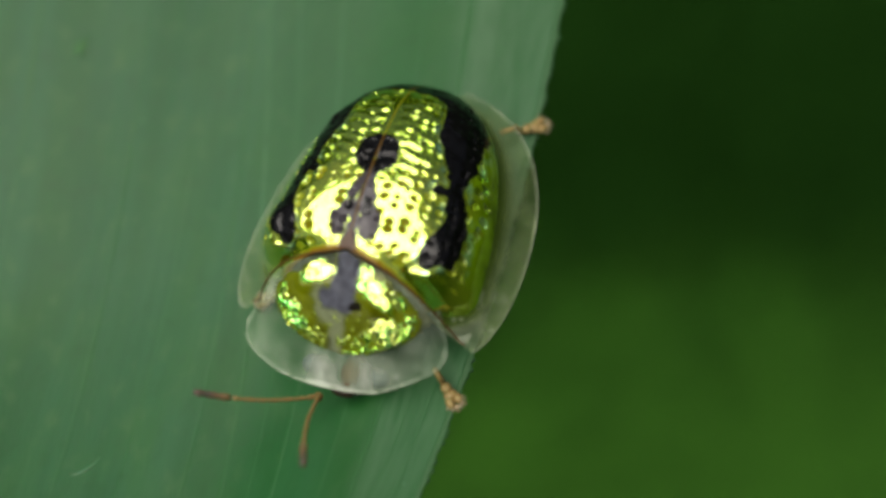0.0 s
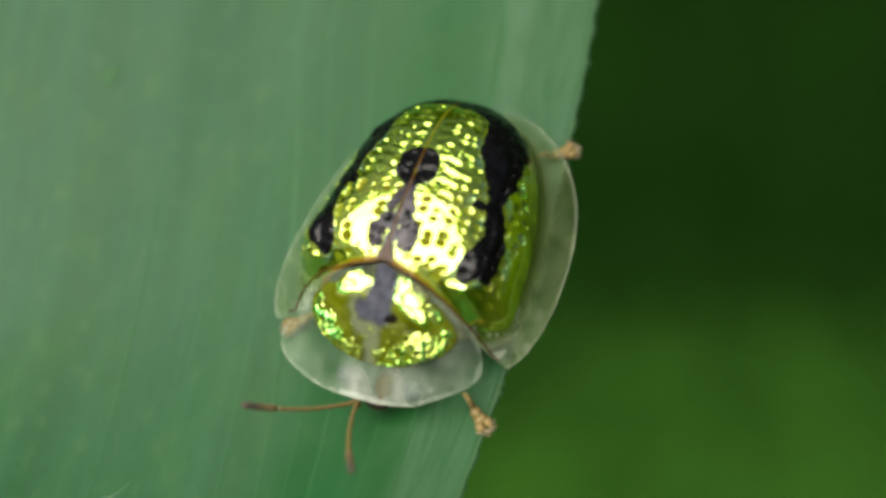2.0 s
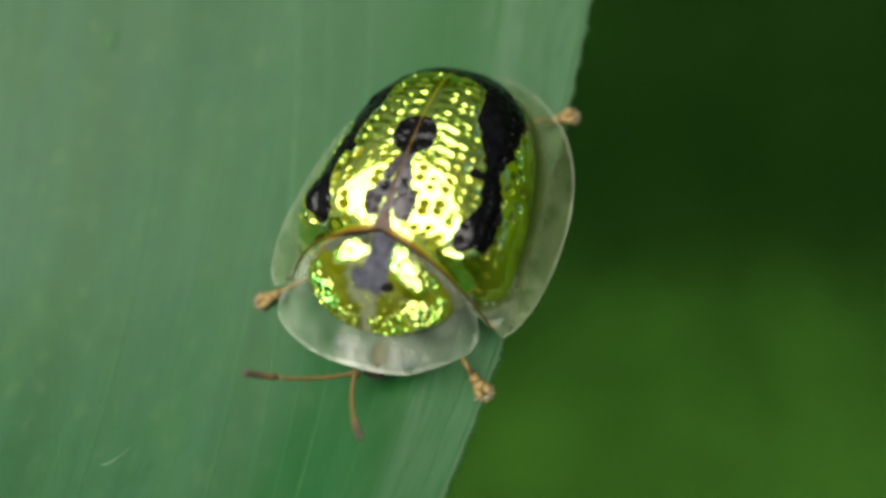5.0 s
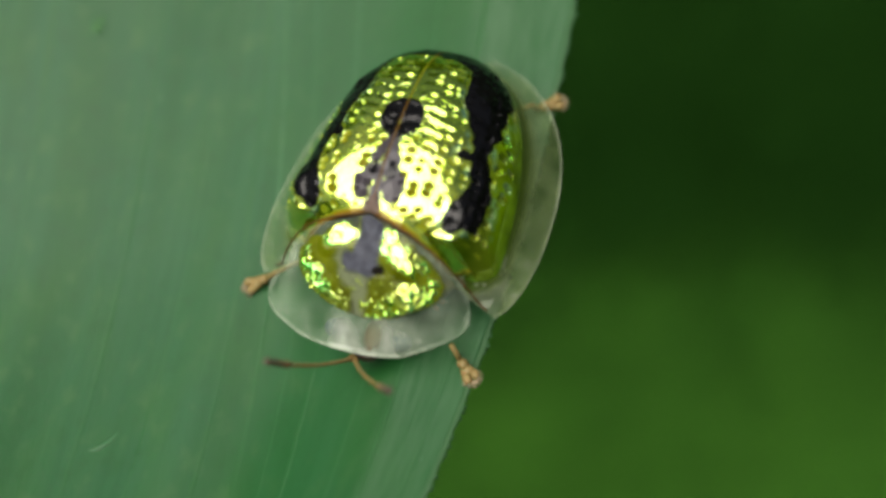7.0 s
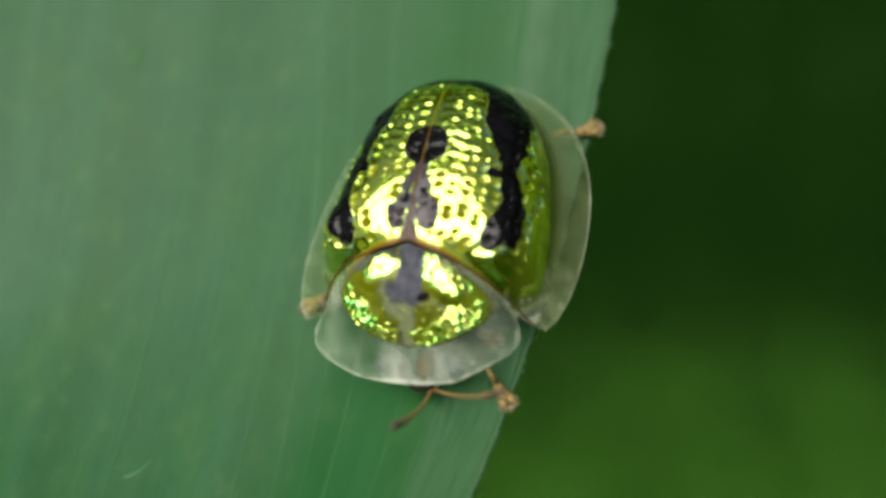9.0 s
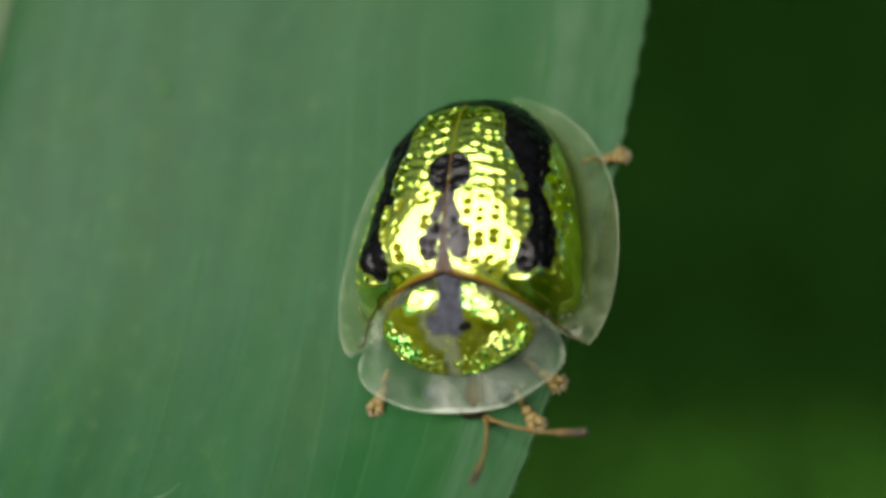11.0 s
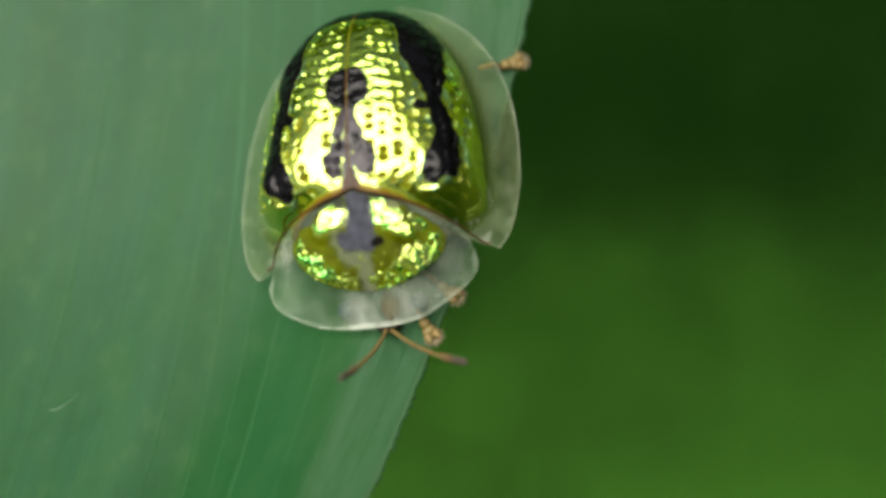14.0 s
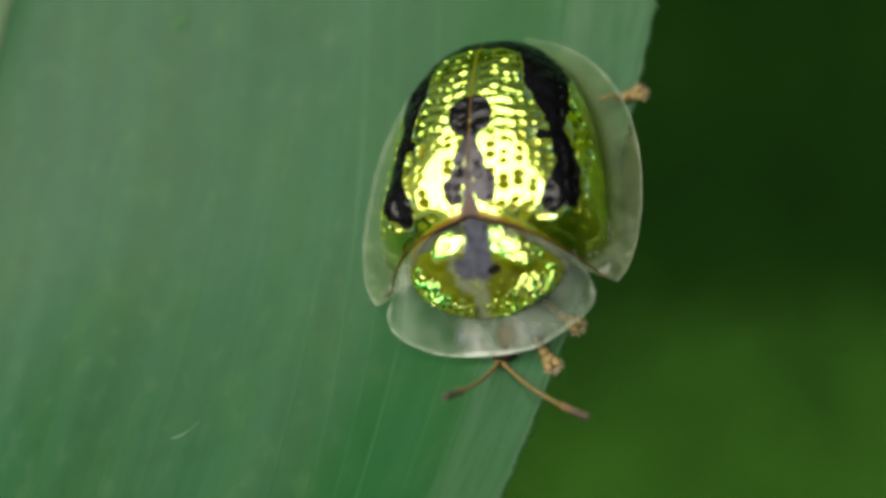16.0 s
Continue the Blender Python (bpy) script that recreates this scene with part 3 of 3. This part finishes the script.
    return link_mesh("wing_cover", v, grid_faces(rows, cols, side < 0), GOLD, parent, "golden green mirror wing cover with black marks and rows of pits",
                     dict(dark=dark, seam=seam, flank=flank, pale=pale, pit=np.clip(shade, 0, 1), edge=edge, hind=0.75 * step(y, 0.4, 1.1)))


def wing_margin(parent, side):
    rows, cols = 160, 26
    k = np.linspace(0, 1, rows)
    yi = BASE_Y + (TAIL - BASE_Y) * np.sin(k * math.pi / 2)
    xi = 0.965 * wing_half(yi)
    top = back_crest(yi + (1 - k) ** 2 * (base_line(wing_half(yi)) - BASE_Y)) * math.sqrt(1 - 0.965 ** 2.8)
    yi = yi + (1 - k) ** 2 * (base_line(xi) - BASE_Y)
    yo = BASE_Y + (3.01 - BASE_Y) * np.sin(k * math.pi / 2)
    xo = rim_half(yo) * (1.012 if side > 0 else 0.963) - 0.10 * np.exp(-k / 0.02)
    if side < 0:
        xo = xo + 0.15 * np.exp(-(k / 0.24) ** 2)
    yo = yo + (1 - k) ** 2 * (-0.56 if side > 0 else -0.64)
    c = np.linspace(0, 1, cols)[None, :]
    x = xi[:, None] * (1 - c) + xo[:, None] * c
    y = yi[:, None] * (1 - c) + yo[:, None] * c
    z = RIM_Z + top[:, None] * np.exp(-c / 0.11) * (1 - c) - 0.10 * c ** 1.5 + 0.035 * step(c, 0.9, 1.0) + 0.008 * mottle_field(x, y, 5, 63) + 0.003 * mottle_field(x, y, 17, 64)
    z = z * np.ones_like(x)
    rim = np.maximum(0.8 * step(c, 0.92, 0.985), 0.6 * step(mottle_field(x, y, 9, 61) + mottle_field(x, y, 21, 62), 0.35, 0.8) * (1 - step(y, -1.1, -0.1)))
    inner = (1 - step(c, 0.0, 0.5)) * np.ones_like(x)
    ob = link_mesh("margin", np.stack([x * side, y, z], -1).reshape(-1, 3) * MM, grid_faces(rows, cols, side > 0), CLEAR, parent,
                   "clear horn margin of the wing cover", dict(rim=rim, inner=inner))
    return ob


def collar_front(x):
    """Front rim of the collar; its two ends are round lobes."""
    u = np.clip(np.abs(x + 0.06) / 1.68, 0, 1)
    return -1.64 - np.where(x < -0.06, 0.90 * (1 - u ** 2.4) ** 0.45, 0.90 * (1 - u ** 2.2) ** 0.47)


def collar_dome(x, y):
    """Height of the collar's raised middle, which falls to a flat brim at the sides."""
    side = step(-x, 0.0, 0.9)
    return RIM_Z + back_crest(y) * (1 - np.clip(np.abs(x - 0.02) / (1.65 + 0.07 * side), 0, 1) ** (3.4 + 0.4 * side))


def collar_hind(x):
    return base_line(x) - 0.03 - 0.36 * np.clip((np.abs(x + 0.06) - 1.36) / 0.32, 0, 1) ** 4


def collar(parent):
    # disc: green flesh, mirror patches beside the dark band, clusters of glinting lumps in front
    rows, cols, w, mid = 170, 300, 1.17, 0.08
    u = np.linspace(-1, 1, cols)[None, :]
    v = np.linspace(0, 1, rows)[:, None]
    x = mid + w * np.sin(u * math.pi / 2) * np.ones_like(v)
    hind = base_line(x) - 0.05
    front = np.minimum(-1.46 - 0.66 * np.sqrt(np.clip(1 - ((x - mid) / w) ** 2, 0, 1)), hind - 0.05)
    y = hind * (1 - v) + front * v
    ragged = 0.06 * mottle_field(x, y, 4, 51) + 0.045 * mottle_field(x, y, 12, 52) + 0.02 * mottle_field(x, y, 26, 57)
    cells = mottle_field(x, y, 17, 53) + 0.7 * mottle_field(x, y, 29, 54)
    lobes = np.minimum(capsules(x, y, ((-0.97, -1.45, 0.04), (-0.90, -1.66, 0.10), (-0.72, -1.82, 0.13), (-0.48, -1.98, 0.10), (-0.22, -2.01, 0.05))),
                       capsules(x, y, ((0.14, -2.03, 0.06), (0.42, -1.98, 0.09), (0.74, -1.84, 0.14), (1.02, -1.68, 0.10))))
    lobes = np.minimum(lobes, capsules(x, y, ((0.72, -1.24, 0.015), (1.00, -1.36, 0.035), (1.16, -1.56, 0.03))))
    lumpy = np.maximum(1 - step(lobes, 0.0, 0.10), 0.30 * step(-y, 1.45, 1.75))
    patch = np.minimum(capsules(x, y, ((-0.20, -1.12, 0.09), (-0.36, -1.20, 0.14), (-0.58, -1.32, 0.09))),
                       capsules(x, y, ((0.36, -1.06, 0.11), (0.42, -1.18, 0.14), (0.62, -1.36, 0.13), (0.76, -1.46, 0.05))))
    tray = 1 - step(patch, 0.0, 0.12)
    patch = 1 - step(patch + ragged, -0.02, 0.03)
    boss = np.exp(-((x - 0.80) ** 2 + (y + 1.76) ** 2) / 0.04) + 0.7 * np.exp(-((x + 0.74) ** 2 + (y + 1.80) ** 2) / 0.03)
    mirror = np.maximum(patch, step(lumpy + 0.65 * cells + 0.7 * boss, 0.80, 1.0))
    z = collar_dome(x, y) - 0.02
    z = z + lumpy * (0.020 * mottle_field(x, y, 17, 53) + 0.011 * mottle_field(x, y, 29, 54)) + 0.012 * mottle_field(x, y, 4, 55)
    z = z + patch * (0.020 * mottle_field(x, y, 9, 56) + 0.008 * mottle_field(x, y, 22, 58))
    # the mirror patches lie flatter than the dome round them
    z = z + tray * ((-0.185 + 0.06 * step(x, 0.0, 0.2)) * (y + 1.20 + 0.30 * np.clip(np.abs(x - 0.05) - 0.4, -0.4, 0.4)) + 0.16 * (np.abs(x - 0.05) - 0.42))
    z = z + boss * (0.05 - 0.30 * (y + 1.77))
    # dark band, its reflected sky put into the grey of its colour
    band = np.minimum(capsules(x, y, ((0.06, -0.85, 0.19), (0.06, -1.15, 0.19), (0.03, -1.40, 0.22))), capsules(x, y, ((-0.22, -1.48, 0.13), (0.12, -1.50, 0.14))))
    dark = 1 - step(band + 0.5 * ragged, -0.04, 0.04)
    dot = capsules(x, y, ((0.24, -1.55, 0.045), (0.33, -1.53, 0.06)))
    seam = 1 - step(dot + 0.2 * ragged, -0.02, 0.02)
    # pale clear horn below the band and down the middle
    clear = 0.85 * (1 - step(capsules(x, y, ((-0.34, -1.44, 0.10), (-0.20, -1.66, 0.12), (0.02, -1.72, 0.10), (0.02, -2.08, 0.07))) + 0.6 * ragged, -0.05, 0.09))
    pale = clear * (1 - seam) * (1 - dark) * (1 - mirror)
    flank = 1 - mirror
    edge = np.maximum(0.8 * mirror * (1 - 0.6 * patch) * step(np.abs(x - 0.1), 0.45, 0.85), 0.45 * patch)
    # the flesh ends raggedly: clear horn is left bare behind the patches and along the front
    ends = np.minimum(lobes - 0.10, capsules(x, y, ((-0.78, -1.42, 0.22), (-0.30, -1.56, 0.38), (0.50, -1.60, 0.34), (0.96, -1.54, 0.20))))
    ends = np.minimum(ends, np.minimum(band - 0.02, capsules(x, y, ((-0.52, -1.26, 0.16), (0.50, -1.22, 0.20), (0.70, -1.36, 0.18)))))
    kept = (ends + 0.7 * ragged < 0.0) | (mirror > 0.3)
    faces = [f for f in grid_faces(rows, cols) if any(kept.flat[i] for i in f)]
    link_mesh("collar_disc", np.stack([x, y, z], -1).reshape(-1, 3) * MM, faces, GOLD_LUMPY, parent,
              "golden green collar disc with a dark middle", dict(dark=dark, seam=seam, flank=flank, pale=pale, pit=0.0 * x, edge=edge, hind=0.0 * x))
    # clear shield round it
    rows, cols = 110, 220
    u = np.linspace(-1, 1, cols)[None, :]
    v = np.linspace(0, 1, rows)[:, None]
    x = -0.06 + 1.68 * np.sin(u * math.pi / 2) * np.ones_like(v)
    hind = collar_hind(x)
    front = np.minimum(collar_front(x), hind - 0.002)
    y = hind * (1 - v) + front * v
    flange = 0.10 + 0.05 * np.abs(x)
    dome = collar_dome(x, y) - 0.05
    z = 0.5 * (dome + flange + np.sqrt((dome - flange) ** 2 + 0.016)) - 0.025
    edge = (hind - front) * (1 - v)
    side = 1.68 - np.abs(x + 0.06)
    rim = np.maximum(1 - step(np.minimum(edge, side * 0.7), 0.015, 0.06), 0.5 * (1 - step((hind - front) * v, 0.01, 0.04)))
    z = z + 0.03 * rim
    rim = 0.65 * rim
    front_gap = np.minimum(edge, side * 0.7)
    blue = step(mottle_field(x, y, 3.2, 71) + 0.6 * mottle_field(x, y, 8, 72), -1.7, 1.1) * (1 - step(front_gap, 0.25, 0.60))
    blue = blue * (0.12 + 0.88 * np.exp(-((x - 0.10) / 0.62) ** 2)) + 0.45 * np.exp(-((x + 1.28) / 0.16) ** 2 - ((y + 1.45) / 0.22) ** 2)
    cloudy = mottle_field(x, y, 6, 73) + 0.8 * mottle_field(x, y, 14, 74) + 0.5 * mottle_field(x, y, 30, 75)
    blue = np.clip(blue + 0.16 * step(cloudy, -0.6, 1.6) * (1 - step(front_gap, 0.1, 0.4)), 0, 1)
    rim = np.maximum(rim, 0.55 * step(cloudy, 0.5, 1.5) * (1 - step(front_gap, 0.05, 0.22)))
    blue = blue * (1 - np.exp(-((x + 0.60) ** 2 + (y + 2.24) ** 2) / 0.035)) * (1 - np.exp(-(((x - 0.24) / 0.9) ** 2 + (y + 2.28) ** 2) / 0.040))
    link_mesh("collar_shield", np.stack([x, y, z], -1).reshape(-1, 3) * MM, grid_faces(rows, cols), CLEAR_FRONT, parent,
              "clear milky horn shield of the collar", dict(rim=rim, inner=blue))


def oval(bm, centre, size, turn=0.0, rings=14, sides=20):
    bmesh.ops.create_uvsphere(bm, u_segments=sides, v_segments=rings, radius=1.0,
                              matrix=Matrix.Translation(Vector(centre) * MM) @ Matrix.Rotation(turn, 4, "Z") @ Matrix.Diagonal((size[0] * MM, size[1] * MM, size[2] * MM, 1)))


def beetle_pose(x, y, yaw, pitch, roll):
    return VIEW @ Matrix.Translation((x * MM, y * MM, 0)) @ STANCE @ pose(0, 0, 0, 0, 0, yaw) @ pose(0, 0, 0, pitch, 0, 0) @ pose(0, 0, 0, 0, roll, 0)


def build_beetle():
    root = new("tortoise_beetle")
    root.empty_display_size = 0.002
    tagged(root, "tortoise beetle with golden mirror back, black marks and clear margin", "beetle")
    for side in (1, -1):
        wing_cover(root, side)
        wing_margin(root, side)
    collar(root)
    # seam ridge at the base of the wing covers
    bm = bmesh.new()
    xs = np.linspace(-1.80, 1.78, 70)
    tube(bm, [Vector((x, float(base_line(x)) - 0.012, float(collar_dome(x, base_line(x))) + 0.01)) * MM for x in xs], [0.015 * MM] * 70, 8)
    part("base_seam", bm, BROWN, root, "brown seam at the base of the wing covers")
    u, v = np.meshgrid(np.linspace(-1, 1, 21), np.linspace(0, 1, 21))
    px, py = u * (0.015 + 0.14 * v ** 1.3), -0.50 - 0.32 * v
    pz = back_height(px, py) + 0.022 + 0.02 * (1 - u * u) * (1 - (2 * v - 1) ** 2)
    link_mesh("scutellum", np.stack([px, py, pz], -1).reshape(-1, 3) * MM, grid_faces(21, 21, True), PLATE, root, "small pale brown triangular plate between the wing covers")
    bm = bmesh.new()
    oval(bm, (0, 0.35, 0.28), (1.62, 2.35, 0.36))
    part("underside", bm, UNDERSIDE, root, "olive brown underside")
    bm = bmesh.new()
    oval(bm, (0.22, -2.16, 0.13), (0.19, 0.29, 0.18))
    head = part("head", bm, HEAD, root, "brown head under the clear collar")
    # a dark oval added in place of the head's shadow at the front rim
    bm = bmesh.new()
    oval(bm, (0.12, -2.46, 0.02), (0.20, 0.11, 0.10))
    part("head_shadow", bm, HEAD_SHADOW, head, "blackish oval standing in for the shadow under the head")
    for ex in (-0.50, 0.62):
        bm = bmesh.new()
        oval(bm, (ex, -2.16, 0.06), (0.17, 0.15, 0.12), 0.5 * ex)
        part("eye", bm, EYE, head, "bluish grey eye under the clear collar")
    return root


def antenna(parent, bend):
    """Thread of beads along its own x axis, 2 mm long, with a dusky club."""
    root = None
    pts = [(0.2 * i, bend * math.sin(i / 10 * math.pi) * 0.09, 0.03 * math.sin(i * 0.6)) for i in range(11)]
    bm = bmesh.new()
    dense, rad = [], []
    for i in range(7):
        for f, r in ((0.05, 0.026), (0.5, 0.036), (0.9, 0.031)):
            p = Vector(pts[i]).lerp(Vector(pts[i + 1]), f)
            dense.append(p * MM)
            rad.append(r * MM * (1.25 if i == 0 else 1))
    tube(bm, dense, rad, 10)
    oval(bm, (0.0, 0.0, -0.03), (0.07, 0.06, 0.06))
    root = part("antenna", bm, FEELER, parent, "amber thread antenna with a dusky tip")
    bm = bmesh.new()
    dense, rad = [], []
    for i in range(7, 10):
        for f, r in ((0.05, 0.046), (0.5, 0.060), (0.92, 0.048)):
            dense.append(Vector(pts[i]).lerp(Vector(pts[i + 1]), f) * MM)
            rad.append(r * MM * (0.7 if i == 9 and f > 0.9 else 1))
    tube(bm, dense, rad, 10)
    part("club", bm, DUSKY, root, "dusky club of the antenna")
    return root


def leg(parent, reach):
    """A leg with its foot at the origin; it comes from the body along -y and from above."""
    bm = bmesh.new()
    tube(bm, [Vector(p) * MM for p in ((0, -reach, 0.36), (0, -reach * 0.55, 0.30), (0, -0.34, 0.18), (0, -0.2, 0.13))], [0.040 * MM, 0.045 * MM, 0.040 * MM, 0.05 * MM], 10)
    root = part("leg", bm, AMBER, parent, "amber leg")
    bm = bmesh.new()
    for p, s in (((0, -0.17, 0.13), (0.085, 0.10, 0.07)), ((0, -0.05, 0.09), (0.11, 0.09, 0.065)), ((-0.07, 0.05, 0.07), (0.07, 0.10, 0.055)), ((0.07, 0.05, 0.07), (0.07, 0.10, 0.055))):
        oval(bm, p, s, 0, 10, 12)
    part("foot", bm, AMBER, root, "lobed amber foot")
    bm = bmesh.new()
    rng = random.Random(9)
    for i in range(46):
        a = rng.uniform(-1.5, 1.5)
        o = Vector((0.10 * math.sin(a), 0.06 + 0.08 * math.cos(a), rng.uniform(0.02, 0.10)))
        d = Vector((math.sin(a) * 0.5 + rng.uniform(-0.2, 0.2), math.cos(a), rng.uniform(-0.5, 0.1))).normalized()
        tube(bm, [o * MM, (o + d * 0.05) * MM, (o + d * rng.uniform(0.07, 0.11)) * MM], [0.010 * MM, 0.008 * MM, 0.003 * MM], 4)
    part("bristles", bm, PALE, root, "pale bristles of the foot")
    return root


beetle = build_beetle()
# foot places on the blade, mm, with the way the toes point (degrees) and the leg's reach
FEET = ((2.28, 1.94, -70, 0.6, ()), (0.86, -2.68, -150, 0.45, ()), (1.25, -2.07, -125, 0.5, ((0, 1.1), (0.5, 1.2), (8, 1.1), (10.5, 0.1), (16, 0.05))),
        (-2.67, -0.82, 105, 1.3, ((0, 0.5), (0.5, 0.05), (1, 0.35), (1.5, 0.6), (2, 0.45), (2.5, 0.6), (3, 0.15), (3.5, 0.0), (4, 0.05), (4.5, 0.4), (5, 0.0), (8, 0.0), (10.5, 1.2), (11, 1.4), (16, 1.4))),
        (-1.63, -2.13, 150, 0.5, ((0, 1.3), (8, 1.3), (10.5, 1.2), (11, 0.0), (11.5, 0.1), (12, 1.2), (16, 1.3))))
legs = [(leg(beetle, f[3]), f) for f in FEET]
feelers = (antenna(beetle, 1), antenna(beetle, -1))

STRIDE = [  # seconds, place in the view space in mm, turn, nod and lean in degrees
    (0, -0.408, 0.110, -17.87, -4.89, 1.77),
    (0.5, -0.326, 0.205, -18.17, -6.49, 1.96),
    (1, -0.275, 0.313, -19.23, -6.03, 1.57),
    (1.5, -0.299, 0.274, -20.05, -6.31, 1.39),
    (2, -0.290, 0.274, -19.44, -5.18, 2.32),
    (2.5, -0.288, 0.289, -19.89, -4.60, 2.25),
    (3, -0.279, 0.237, -19.33, -4.58, 2.30),
    (3.5, -0.322, 0.254, -19.54, -5.07, 2.63),
    (4, -0.292, 0.319, -19.92, -5.33, 2.47),
    (4.5, -0.297, 0.273, -19.72, -5.01, 2.63),
    (5, -0.318, 0.238, -19.55, -5.38, 2.23),
    (7.5, -0.304, 0.289, -17.21, -4.82, 2.05),
    (8, -0.299, 0.263, -14.76, -5.65, 0.68),
    (10.5, -0.315, 0.240, -6.98, 0.24, 0.53),
    (11, -0.260, 0.269, -5.78, 2.11, -0.10),
    (11.5, -0.281, 0.282, -4.99, 1.98, -0.06),
    (12, -0.227, 0.262, -1.51, 1.92, -1.74),
    (12.5, -0.169, 0.259, 2.07, 2.51, -1.45),
    (13, -0.157, 0.211, 1.41, 0.89, -1.90),
    (13.5, -0.128, 0.216, 1.20, 1.82, -0.73),
    (14, -0.203, 0.202, 0.35, 0.82, 0.04),
    (14.5, -0.163, 0.222, 0.73, 0.61, -0.08),
    (15, -0.138, 0.216, -0.57, 2.52, -1.30),
    (15.5, -0.116, 0.213, -1.31, 1.97, -0.56),
    (16, -0.165, 0.219, -2.21, 1.32, -0.24),
]
# feelers: seconds; root, tip of one, tip of the other, in the view space, mm from the lens axis at rest
FEEL = [
    (0, -1.45, -2.09, -3.30, -1.95, -1.59, -2.95),
    (0.5, -1.37, -1.89, -3.08, -1.89, -1.37, -2.84),
    (1, -1.27, -1.73, -2.97, -1.73, -1.25, -2.68),
    (1.5, -1.30, -1.86, -3.10, -1.84, -1.20, -2.72),
    (2, -1.32, -1.81, -3.00, -1.77, -1.32, -2.72),
    (2.5, -1.26, -1.78, -2.94, -1.77, -1.30, -2.69),
    (3, -1.26, -1.99, -2.86, -1.81, -1.00, -2.76),
    (3.5, -1.34, -1.95, -3.01, -1.84, -1.25, -2.85),
    (4, -1.33, -1.76, -2.89, -1.62, -1.31, -2.36),
    (4.5, -1.31, -1.87, -2.88, -1.72, -1.24, -2.71),
    (5, -1.33, -1.89, -2.97, -1.78, -1.17, -2.71),
    (7.5, -1.04, -1.90, -2.16, -1.89, -0.22, -2.03),
    (8, -0.60, -1.89, -1.31, -2.28, 0.42, -1.76),
    (10.5, -0.44, -2.11, -0.91, -2.84, 0.72, -2.32),
    (11, -0.14, -2.08, -0.35, -3.01, 1.37, -2.25),
    (11.5, -0.01, -1.85, 0.05, -3.06, 1.36, -1.64),
    (12, 0.39, -1.87, 0.78, -2.60, 2.19, -1.23),
    (12.5, 0.55, -1.82, 0.46, -2.81, 2.10, -1.39),
    (13, 0.31, -1.95, 0.10, -2.78, 1.82, -1.87),
    (13.5, 0.16, -2.02, -0.57, -2.58, 1.20, -2.41),
    (14, -0.07, -2.03, -0.79, -2.65, 1.10, -2.42),
    (14.5, 0.08, -1.99, -0.78, -2.55, 1.12, -2.41),
    (15, -0.02, -2.10, -0.97, -2.53, 0.88, -2.53),
    (15.5, -0.08, -2.07, -1.20, -2.62, 0.97, -2.86),
    (16, -0.18, -2.11, -1.00, -2.55, 1.16, -2.88),
]


def motions():
    at = {}
    rows = []
    for t, x, y, yaw, pitch, roll in STRIDE:
        m = beetle_pose(x, y, yaw, pitch, roll)
        at[t] = m
        rows.append((t, m))
    walk(beetle, rows)
    for ob, (fx, fy, turn, reach, tucks) in legs:
        a = (fx - float(blade_rib(fy))) / float(blade_half(np.array(fy)))
        stand = LEAF @ Matrix.Translation(Vector((fx, fy, float(blade_height(np.array(a), np.array(fy))))) * MM) @ pose(0, 0, 0, 0, 0, turn)
        keys = []
        for t, m in rows:
            back = np.interp(t, [k[0] for k in tucks], [k[1] for k in tucks]) if tucks else 0.0
            keys.append((t, m.inverted() @ stand @ Matrix.Translation((0, -back * MM, 0))))
        walk(ob, keys)
    for i, ob in enumerate(feelers):
        keys = []
        for t, rx_, ry_, *tips in FEEL:
            start = Vector((rx_, ry_, 1.05))
            tx, ty = tips[2 * i:2 * i + 2]
            flat = Vector((tx - rx_, ty - ry_, 0))
            flat.z = math.sqrt(max(0.0, 4.0 - flat.length_squared)) * 1.05
            d = flat.normalized()
            side = Vector((0, 0, 1)).cross(d).normalized()
            turn = Matrix((d, side, d.cross(side))).transposed().to_4x4()
            keys.append((t, at[t].inverted() @ VIEW @ Matrix.Translation(start * MM) @ turn))
        walk(ob, keys)


motions()
